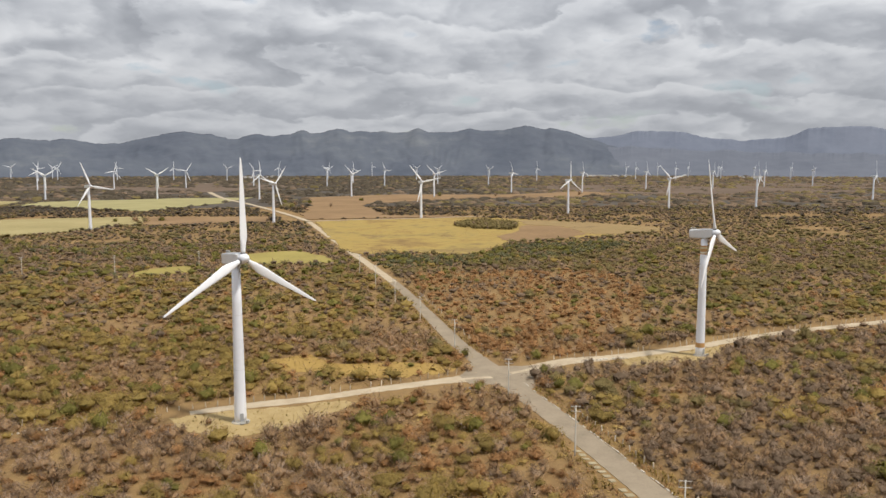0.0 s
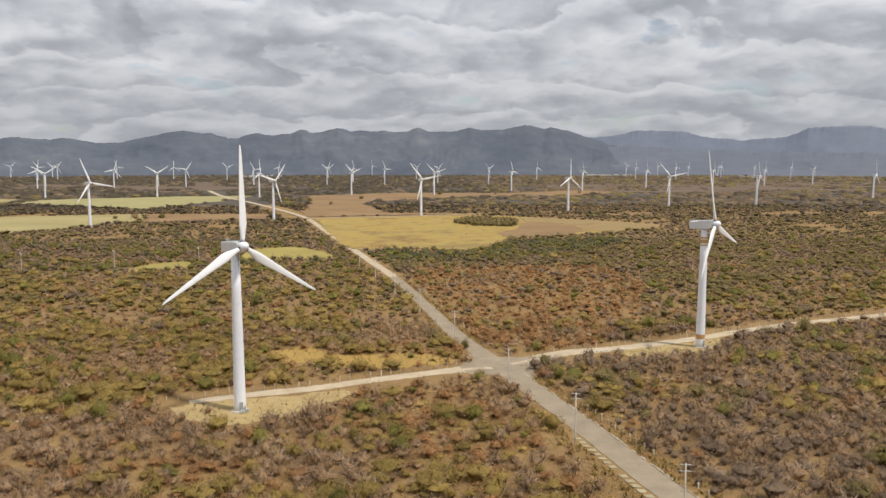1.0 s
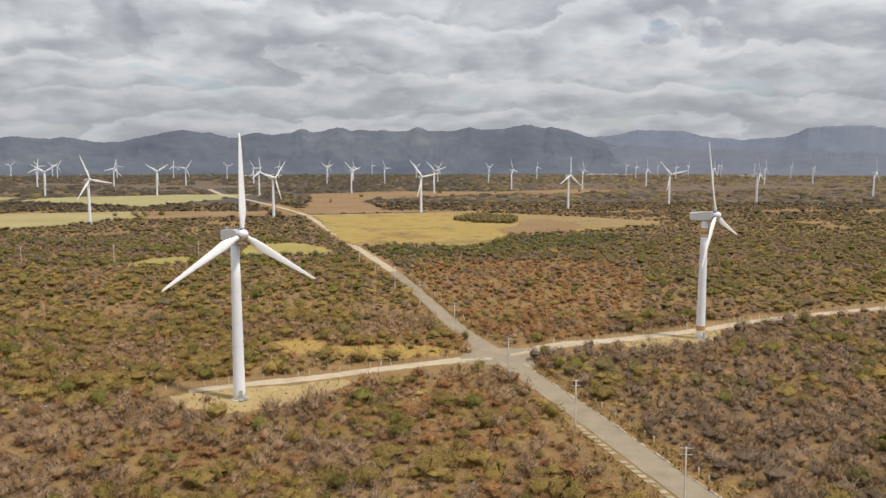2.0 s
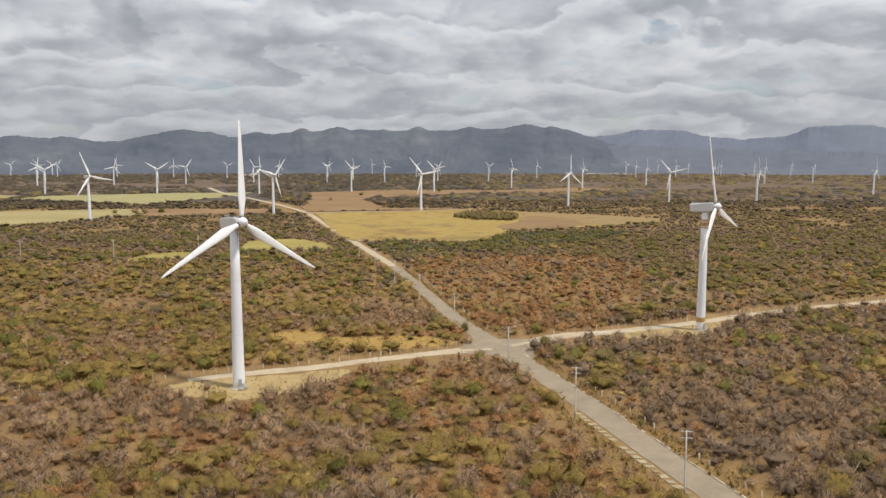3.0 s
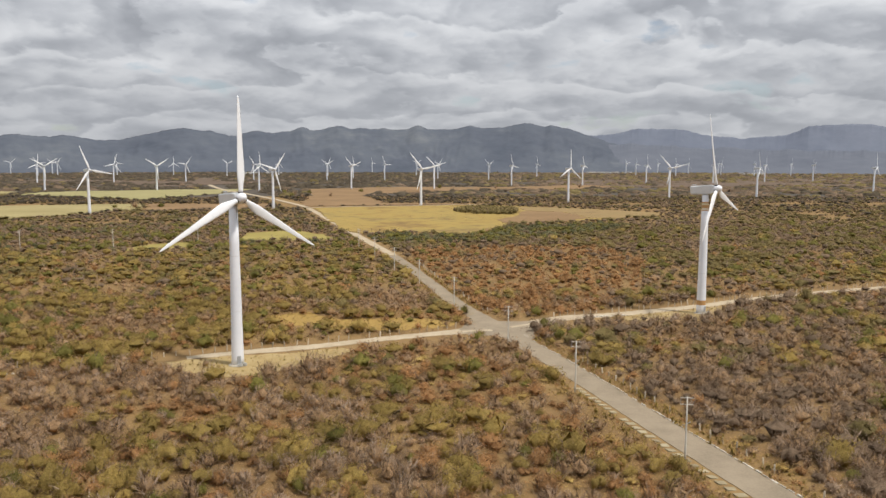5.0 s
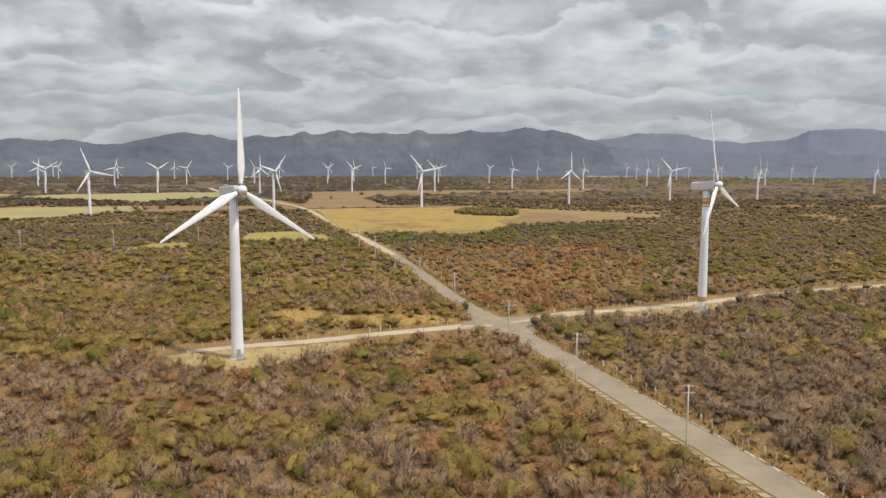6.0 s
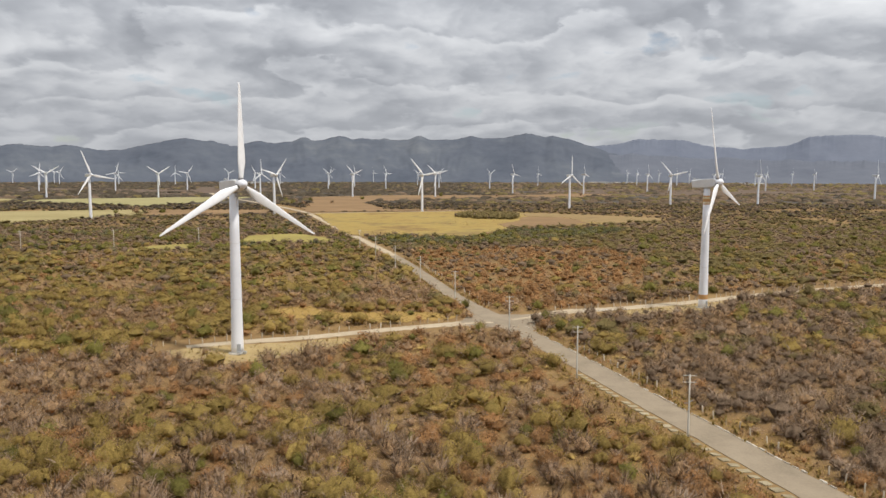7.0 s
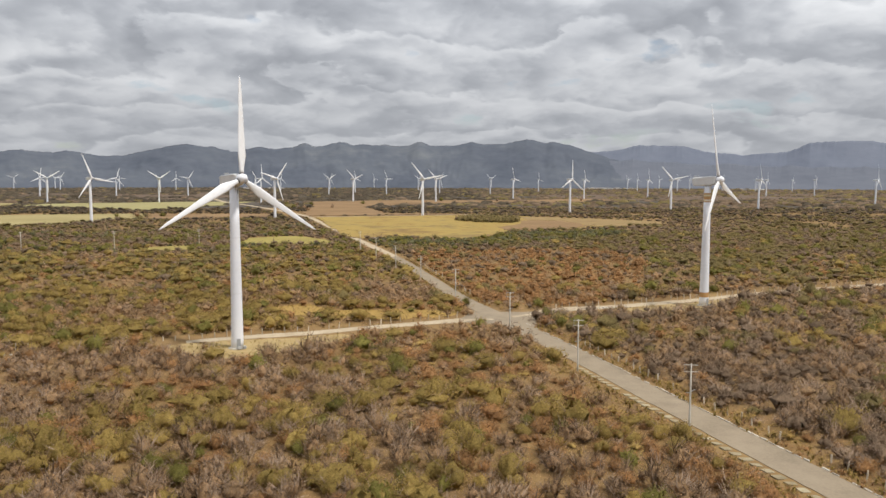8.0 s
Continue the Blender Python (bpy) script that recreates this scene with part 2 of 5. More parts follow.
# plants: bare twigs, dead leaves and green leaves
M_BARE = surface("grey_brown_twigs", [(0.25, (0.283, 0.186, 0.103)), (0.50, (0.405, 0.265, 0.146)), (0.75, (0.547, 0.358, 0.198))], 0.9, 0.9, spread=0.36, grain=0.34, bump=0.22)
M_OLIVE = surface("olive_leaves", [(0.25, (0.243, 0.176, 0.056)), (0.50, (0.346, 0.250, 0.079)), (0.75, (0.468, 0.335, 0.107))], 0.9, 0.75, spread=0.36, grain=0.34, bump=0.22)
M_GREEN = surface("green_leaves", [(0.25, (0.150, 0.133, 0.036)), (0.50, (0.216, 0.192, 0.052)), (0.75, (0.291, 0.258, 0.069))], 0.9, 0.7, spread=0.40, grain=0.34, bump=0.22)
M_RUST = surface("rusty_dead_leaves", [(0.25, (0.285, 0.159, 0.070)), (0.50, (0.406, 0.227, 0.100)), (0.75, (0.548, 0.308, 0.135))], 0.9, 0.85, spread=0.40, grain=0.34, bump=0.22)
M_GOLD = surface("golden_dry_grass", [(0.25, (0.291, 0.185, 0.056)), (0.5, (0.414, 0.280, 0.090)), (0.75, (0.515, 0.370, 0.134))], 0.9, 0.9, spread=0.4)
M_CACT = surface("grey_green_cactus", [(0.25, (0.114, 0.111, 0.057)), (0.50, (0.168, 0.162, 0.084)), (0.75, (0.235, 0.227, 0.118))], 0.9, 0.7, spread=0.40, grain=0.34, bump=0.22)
# dull, greyed crowns: haze of distance is mixed into their colour
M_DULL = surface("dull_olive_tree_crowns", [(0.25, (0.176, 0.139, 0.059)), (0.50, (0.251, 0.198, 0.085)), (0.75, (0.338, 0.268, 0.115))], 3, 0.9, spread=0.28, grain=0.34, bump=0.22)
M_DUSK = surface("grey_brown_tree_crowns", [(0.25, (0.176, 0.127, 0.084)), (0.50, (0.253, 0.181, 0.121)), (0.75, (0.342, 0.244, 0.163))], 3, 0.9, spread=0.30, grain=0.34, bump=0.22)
# darkened crowns: cloud shade over the far plain put into their colour
M_WOOD = surface("cloud_shaded_dry_woodland", [(0.25, (0.084, 0.068, 0.048)), (0.5, (0.133, 0.107, 0.076)), (0.75, (0.196, 0.161, 0.110))], 3, 0.9, spread=0.28, grain=0.3)
M_BARK = surface("pale_grey_bark", [(0.25, (0.200, 0.136, 0.090)), (0.5, (0.290, 0.205, 0.143)), (0.75, (0.410, 0.310, 0.230))], 0.5, 0.9, spread=0.45)


# ---------------------------------------------------------------- mesh helpers
def mesh_of(name, bm, material, smooth=False):
    me = bpy.data.meshes.new(name)
    bm.to_mesh(me)
    bm.free()
    me.materials.append(material)
    if smooth:
        me.shade_smooth()
    return me


def part(name, bm, material, parent, label="", smooth=False):
    me = bm if isinstance(bm, bpy.types.Mesh) else mesh_of(name, bm, material, smooth)
    ob = new(name, me)
    ob.parent = parent
    if label:
        tagged(ob, label)
    return ob


def holder(name, m=None):
    ob = new(name)
    ob.empty_display_size = 0.5
    if m is not None:
        ob.matrix_basis = m
    return ob


def add_box(bm, size, at=(0, 0, 0), bevel=0.0, turn=None):
    m = Matrix.Translation(at) @ (turn.to_4x4() if turn else Matrix()) @ Matrix.Diagonal((*size, 1))
    vs = bmesh.ops.create_cube(bm, size=1, matrix=m)["verts"]
    if bevel:
        es = list({e for v in vs for e in v.link_edges})
        bmesh.ops.bevel(bm, geom=es, offset=bevel, segments=2, affect="EDGES")
    return vs


def add_lathe(bm, rings, n=24, close=True):
    """Rings of (radius, z) turned about the z axis."""
    loops = []
    for r, z in rings:
        loops.append([bm.verts.new((r * math.cos(2 * math.pi * i / n), r * math.sin(2 * math.pi * i / n), z)) for i in range(n)])
    for a, b in zip(loops, loops[1:]):
        for i in range(n):
            bm.faces.new((a[i], a[(i + 1) % n], b[(i + 1) % n], b[i]))
    if close:
        bm.faces.new(loops[0][::-1])
        bm.faces.new(loops[-1])


def along(points, step):
    """Points at even steps along a line of plan points, with the direction there."""
    out = []
    rest = 0.0
    for (x0, y0), (x1, y1) in zip(points, points[1:]):
        length = math.hypot(x1 - x0, y1 - y0)
        d = ((x1 - x0) / length, (y1 - y0) / length)
        s = rest
        while s < length:
            out.append((x0 + d[0] * s, y0 + d[1] * s, d[0], d[1]))
            s += step
        rest = s - length
    return out


def smooth_line(points, n=8):
    """A soft curve through plan points."""
    P = [points[0], *points, points[-1]]
    out = []
    for a, b, c, d in zip(P, P[1:], P[2:], P[3:]):
        for k in range(n):
            t = k / n
            out.append(tuple(0.5 * (2 * b[i] + (c[i] - a[i]) * t + (2 * a[i] - 5 * b[i] + 4 * c[i] - d[i]) * t * t + (3 * b[i] - a[i] - 3 * c[i] + d[i]) * t ** 3) for i in (0, 1)))
    out.append(tuple(points[-1]))
    return out


def ribbon(name, points, widths, z, material, depth=0.25, ragged=0.0, step=2.0, seed=1):
    """A road bed of some thickness along plan points; its edges may be ragged."""
    rnd = random.Random(seed)
    pts = along(points, step)
    bm = bmesh.new()
    rows = []
    n = len(pts)
    for i, (x, y, dx, dy) in enumerate(pts):
        f = i / max(1, n - 1) * (len(widths) - 1)
        k = min(int(f), len(widths) - 2)
        w = (widths[k] + (widths[k + 1] - widths[k]) * (f - k)) / 2
        l, r = w + rnd.uniform(-ragged, ragged), w + rnd.uniform(-ragged, ragged)
        rows.append([bm.verts.new(p) for p in ((x - dy * l, y + dx * l, z - depth), (x - dy * l, y + dx * l, z), (x, y, z + 0.02), (x + dy * r, y - dx * r, z), (x + dy * r, y - dx * r, z - depth))])
    for a, b in zip(rows, rows[1:]):
        for j in range(4):
            bm.faces.new((a[j], a[j + 1], b[j + 1], b[j]))
    ob = new(name, mesh_of(name, bm, material))
    return ob


def patch(name, outline, z, material, ragged=1.0, step=6.0, depth=0.2, seed=3):
    """A field or pad: a flat sheet with a rim, its outline slightly uneven."""
    rnd = random.Random(seed)
    pts = [(x + rnd.uniform(-ragged, ragged), y + rnd.uniform(-ragged, ragged)) for x, y, _, _ in along([*outline, outline[0]], step)]
    bm = bmesh.new()
    top = [bm.verts.new((x, y, z)) for x, y in pts]
    low = [bm.verts.new((x, y, z - depth)) for x, y in pts]
    f = bm.faces.new(top)
    for i in range(len(top)):
        j = (i + 1) % len(top)
        bm.faces.new((top[i], low[i], low[j], top[j]))
    if f.normal.z < 0:
        f.normal_flip()
    bmesh.ops.triangulate(bm, faces=[f])
    return new(name, mesh_of(name, bm, material))


# ---------------------------------------------------------------- plan of the place
ROAD_NEAR = [(78.0, 35.0), (60.3, 101.6), (47.4, 150.0), (41.6, 173.0), (35.3, 196.6), (29.3, 217.7), (24.3, 238.0)]
ROAD_FAR = [(24.3, 238.0), (16.5, 262.0), (9.4, 290.0), (-2.2, 347.0), (-20.4, 430.0), (-56.5, 564.0), (-124.0, 815.0), (-140.0, 872.0)]
LANE_FAR = [(-140.0, 872.0), (-196.0, 1011.0), (-292.0, 1225.0), (-401.0, 1456.0), (-560.0, 1900.0), (-699.0, 2383.0)]
TRACK_WEST = [(22.0, 237.0), (8.0, 234.0), (-17.0, 223.6), (-33.0, 215.8), (-51.0, 209.6), (-66.0, 203.4)]
TRACK_EAST = [(27.0, 241.0), (36.0, 247.0), (47.6, 255.4), (68.5, 262.0), (102.0, 276.5), (119.6, 286.5), (148.5, 300.3), (199.0, 319.0), (275.0, 349.0)]
PAD_1 = [(-70, 199), (-63, 189.5), (-54, 184.5), (-46, 185), (-40, 189), (-34, 195), (-26, 204), (-20, 212), (-26, 214), (-40, 208), (-56, 205)]
CLEAR_1 = [(-58, 194), (-57, 187), (-51, 182), (-43, 183), (-34, 192), (-24, 203), (-20, 214), (-42, 205)]
PAD_2 = [(67, 262), (67, 250.5), (80, 251), (98, 255.5), (106, 266), (110, 277), (92, 268.5)]
GOLD_STRIP = [(29, 190), (33, 183), (36.5, 165), (40.5, 150), (44, 136), (40, 135), (33, 152), (27, 172)]
GOLD_EDGE = [(-48, 244), (-28, 239), (-8, 237), (7, 243), (6, 236), (-17, 226), (-46, 216)]
GOLD = [(-60, 254), (-45, 268), (-30, 252), (-11, 257), (9, 250), (7, 243), (-8, 237), (-28, 239.5), (-45, 244)]
YELLOW = [(-130, 866), (-73, 893), (-10, 910), (49, 936), (133, 880), (200, 832), (243, 782), (230, 747), (184, 712), (121, 668), (75, 648), (62, 622), (45, 575), (25, 556), (-17, 574), (-50, 557), (-70, 598)]
TILLED = [(-150, 900), (-233, 1453), (-70, 1572), (164, 1568), (386, 1775), (399, 1565), (260, 1444), (63, 1404), (-110, 1222), (-58, 967), (30, 960), (45, 945)]
PALE_WEST = [(-560, 640), (-394, 697), (-353, 752), (-322, 855), (-361, 952), (-520, 900), (-800, 880)]
BROWN_WEST = [(-318, 820), (-186, 862), (-203, 948), (-356, 950), (-318, 858)]
GREEN_WEST = [(-640, 1190), (-398, 1050), (-345, 1255), (-340, 1450), (-483, 1413), (-660, 1299)]
PALE_WEST_FAR = [(-900, 1290), (-690, 1180), (-665, 1280), (-860, 1400)]
RED_WEST = [(-1000, 1750), (-540, 1590), (-395, 1890), (-314, 2105), (-690, 2380), (-1100, 2120)]
RED_EAST = [(760, 1700), (1000, 1640), (1500, 1900), (1560, 2300), (1000, 2400), (820, 2050)]
RED_MID = [(420, 1600), (640, 1560), (820, 1900), (640, 2250), (300, 2100), (300, 1800)]
SPOT_1 = [(-188, 447), (-166, 459), (-149, 476), (-161, 503), (-182, 484)]
SPOT_2 = [(-127, 503), (-62, 515), (-80, 556), (-105, 582), (-137, 566)]
HEDGE = [(-46, 545), (-15, 560), (25, 543), (60, 592), (90, 640), (154, 655), (175, 640), (136, 575), (80, 530), (30, 500), (-38, 484)]
CLUMP = [(25, 800), (50, 770), (84, 760), (96, 800), (92, 850), (70, 872), (40, 850)]
RUSTY = [(14, 268), (44, 259), (62, 268), (92, 320), (118, 400), (110, 470), (40, 470), (-14, 462), (-6, 380), (4, 320)]



def inside(px, py, poly):
    c = np.zeros(px.shape, bool)
    n = len(poly)
    for i in range(n):
        (x0, y0), (x1, y1) = poly[i], poly[(i + 1) % n]
        if y0 == y1:
            continue
        c ^= ((y0 > py) != (y1 > py)) & (px < (x1 - x0) * (py - y0) / (y1 - y0) + x0)
    return c


def near_line(px, py, pts):
    d = np.full(px.shape, 1e9)
    for (x0, y0), (x1, y1) in zip(pts, pts[1:]):
        l2 = (x1 - x0) ** 2 + (y1 - y0) ** 2
        t = np.clip(((px - x0) * (x1 - x0) + (py - y0) * (y1 - y0)) / l2, 0, 1)
        d = np.minimum(d, np.hypot(px - x0 - t * (x1 - x0), py - y0 - t * (y1 - y0)))
    return d


# ---------------------------------------------------------------- ground, roads, fields
def make_ground():
    bm = bmesh.new()
    n, rad = 96, (150, 400, 900, 1600, 2600, 4950)
    rings = [[bm.verts.new((r * math.sin(2 * math.pi * i / n), r * math.cos(2 * math.pi * i / n), 0)) for i in range(n)] for r in rad]
    mid = bm.verts.new((0, 0, 0))
    for i in range(n):
        bm.faces.new((mid, rings[0][(i + 1) % n], rings[0][i]))
        for a, b in zip(rings, rings[1:]):
            bm.faces.new((a[i], a[(i + 1) % n], b[(i + 1) % n], b[i]))
    bmesh.ops.recalc_face_normals(bm, faces=bm.faces)
    for f in bm.faces:
        if f.normal.z < 0:
            f.normal_flip()
    return tagged(new("ground", mesh_of("ground", bm, M_GROUND)), "brown dry soil under thorn scrub", "ground", kind="structure")


make_ground()
def make_plain():
    """The far plain of dry woodland, dulled by haze in its colour, from beyond the fields out to the mountains."""
    bm = bmesh.new()
    n = 80
    az = [-58 + 116 * i / n for i in range(n + 1)]
    rings = [[bm.verts.new((r * math.sin(radians(a)), r * math.cos(radians(a)), z)) for a in az] for r, z in ((1180, 0.02), (1500, 0.15), (2400, 0.2), (4930, 0.3))]
    for a, b in zip(rings, rings[1:]):
        for i in range(n):
            bm.faces.new((b[i], b[i + 1], a[i + 1], a[i]))
    bmesh.ops.recalc_face_normals(bm, faces=bm.faces)
    for f in bm.faces:
        if f.normal.z < 0:
            f.normal_flip()
    return tagged(new("plain_far", mesh_of("plain_far", bm, M_WOODS)), "far plain of grey-brown dry woodland, dulled with painted haze", "ground", kind="structure")


make_plain()
curve_near, curve_far = smooth_line(ROAD_NEAR), smooth_line(ROAD_FAR)
road = tagged(ribbon("road", curve_near + [p for p in curve_far[1:] if p[1] < 436], (7.3, 7.3, 7.3, 7.3, 7.6, 6.8, 6.0, 5.6, 5.4), 0.10, M_ROAD, 0.3, 0.12, 2.0), "worn grey asphalt road with crumbling edges", "road", kind="structure")
tagged(ribbon("road_dirt", [p for p in curve_far if p[1] > 428], (5.4, 6.0, 6.0), 0.09, M_SAND, 0.3, 0.3, 3.0), "pale dusty end of the asphalt road", "road", kind="structure")
tagged(ribbon("road_far", smooth_line(LANE_FAR), (7, 9, 11, 12), 0.7, M_SAND, 0.3, 0.4, 6.0), "pale gravel lane crossing the plain", "road", kind="structure")
tagged(ribbon("lane_field", smooth_line([(-140, 874), (-100, 893), (-73, 902), (-10, 919), (45, 944), (110, 960)]), (5, 4.5, 3), 0.35, M_SAND, 0.5, 0.3, 4.0), "pale dirt lane along the field edge", "track", kind="structure")
tagged(ribbon("track_west", smooth_line(TRACK_WEST), (9.5, 5.6, 5.0, 5.0, 5.2, 3.6), 0.07, M_SAND, 0.3, 0.35, 1.5), "pale sandy track to a turbine", "track", kind="structure")
tagged(ribbon("track_east", smooth_line(TRACK_EAST), (8.5, 6.0, 5.4, 5.2, 5.2, 5.2, 5.2), 0.07, M_SAND, 0.3, 0.35, 1.5), "pale sandy track along a fence", "track", kind="structure")
tagged(patch("junction", [(19.2, 229), (15, 226.8), (12.5, 230.5), (10, 238.3), (12.5, 244.5), (13.6, 254), (20, 254.5), (23, 250), (31, 250), (37, 251), (38.5, 246), (34.5, 241), (33.6, 234), (33.4, 226), (30, 222)], 0.085, M_ROAD, 0.3, 2.0), "worn grey asphalt crossing", "road", kind="structure")
tagged(patch("pad_1", PAD_1, 0.06, M_PAD, 0.7, 2.0), "sandy clearing with dry grass round a turbine", "ground", kind="structure")
tagged(patch("pad_2", PAD_2, 0.06, M_PAD, 0.7, 2.0), "sandy clearing with dry grass round a turbine", "ground", kind="structure")
tagged(patch("clearing_gold", GOLD, 0.07, M_GOLD, 1.5, 3.0), "clearing of golden dry grass", "ground", kind="structure")
for nm, poly, mt, lab in (("field_yellow", YELLOW, M_STRAW, "field of yellow stubble"), ("field_tilled", TILLED, M_TILL, "bare brown ploughed field"),
                          ("field_pale", PALE_WEST, M_PALE, "field of pale dry pasture"), ("field_brown", BROWN_WEST, M_TILL, "strip of bare brown field"),
                          ("field_green", GREEN_WEST, M_PASTURE, "dull green pasture field"), ("field_pale_far", PALE_WEST_FAR, M_PALE, "far pale pasture field"),
                          ("field_red", RED_WEST, M_RED, "reddish fallow field"), ("field_red_east", RED_EAST, M_RED, "reddish fallow field"), ("field_red_mid", RED_MID, M_RED, "reddish fallow field"),
                          ("field_bare", [(70, 640), (62, 625), (95, 640), (128, 680), (150, 720), (140, 800), (100, 815), (88, 745), (60, 690)], M_TILL, "bare brown strip in a yellow field"), ("field_tan", [(104, 880), (108, 815), (142, 800), (152, 715), (178, 708), (230, 747), (243, 782), (200, 832), (133, 880)], M_TAN, "tan stubble at the end of a yellow field"), ("clearing_one", SPOT_1, M_GREENF, "small clearing of yellow grass"), ("clearing_two", SPOT_2, M_GREENF, "small clearing of yellow grass")):
    far = max(p[1] for p in poly)
    tagged(patch(nm, poly, {"field_bare": 0.32, "field_tan": 0.26}.get(nm, 0.10) + far / 3000, mt, far / 240, max(4.0, far / 60), 0.6), lab, "field", kind="structure")


def edge_of(line, off):
    """The line moved sideways, to its right by off metres."""
    pts = along(line, 1.0)
    return [(x + dy * off, y - dx * off) for x, y, dx, dy in pts]


def make_kerb():
    """Separate worn kerb blocks along the outer road edge before the crossing."""
    bm = bmesh.new()
    add_box(bm, (0.30, 1.97, 0.30), (0, 0, 0.10), 0.05)
    me = mesh_of("kerb_stone", bm, M_STONE)
    kerb = tagged(holder("kerb"), "worn whitish concrete kerb along the road edge", "kerb", kind="structure")
    rnd = random.Random(8)
    line = edge_of([p for p in curve_near if p[1] < 232], 3.95)
    for x, y, dx, dy in along(line, 2.0):
        if y < 84 or rnd.random() < 0.22:
            continue
        ob = part("kerb_stone", me, None, kerb)
        ob.matrix_basis = pose(x + rnd.uniform(-.1, .1), y, rnd.uniform(-.06, .03), rnd.uniform(-2, 2), rnd.uniform(-4, 4), math.degrees(math.atan2(dy, dx)) - 90 + rnd.uniform(-3, 3))
        ob.scale = (rnd.uniform(0.5, 1.6), rnd.uniform(0.7, 1.0), rnd.uniform(0.7, 1.0))


def make_apron():
    """Stained concrete slabs of the drain beside the road, with gaps between them."""
    bm = bmesh.new()
    add_box(bm, (2.2, 1.55, 0.16), (0, 0, 0.0), 0.04)
    me = mesh_of("slab", bm, M_SLAB)
    apron = tagged(holder("drain_apron"), "row of stained concrete drain slabs beside the road", "drain", kind="structure")
    rnd = random.Random(18)
    for x, y, dx, dy in along(edge_of([p for p in curve_near if p[1] < 178], -5.0), 2.5):
        if y < 84 or rnd.random() < 0.1:
            continue
        ob = part("slab", me, None, apron)
        ob.matrix_basis = pose(x, y, 0.03, rnd.uniform(-2, 2), 7 + rnd.uniform(-2, 2), math.degrees(math.atan2(dy, dx)) - 90 + rnd.uniform(-5, 5))
        ob.scale = (rnd.uniform(0.75, 1.1), rnd.uniform(0.8, 1.15), 1)


# ---------------------------------------------------------------- wind turbines
def blade_mesh(lean=1.0):
    """A tapered, twisted blade along +z from a round root to a fine tip; +y is upwind."""
    bm = bmesh.new()
    stations = [(1.0, 1.15, 1.15, 12), (2.2, 1.25, 1.05, 12), (4.0, 1.95, 0.80, 11), (5.8, 2.45, 0.62, 9), (8.5, 2.2, 0.50, 7), (12.0, 1.82, 0.40, 5), (16.0, 1.45, 0.30, 3), (20.0, 1.10, 0.21, 1.5), (23.5, 0.78, 0.13, 0.5), (25.4, 0.45, 0.07, 0), (26.0, 0.12, 0.03, 0)]
    n = 14
    rings = []
    for z, chord, thick, tw in stations:
        a = radians(tw)
        bend = 0.35 * (z / 26.0) ** 2 * lean
        ring = []
        for i in range(n):
            u = 2 * math.pi * i / n
            x = math.cos(u) * chord * 0.5 - (chord - 1.15) * 0.20
            y = math.sin(u) * thick * 0.5 * (1.0 if z < 3 else (0.62 + 0.38 * math.cos(u)) + 0.25)
            ring.append(bm.verts.new((x * math.cos(a) - y * math.sin(a), x * math.sin(a) + y * math.cos(a) + bend, z)))
        rings.append(ring)
    for a, b in zip(rings, rings[1:]):
        for i in range(n):
            bm.faces.new((a[i], a[(i + 1) % n], b[(i + 1) % n], b[i]))
    bm.faces.new(rings[0][::-1])
    bm.faces.new(rings[-1])
    return mesh_of("blade", bm, M_BLADE, True)


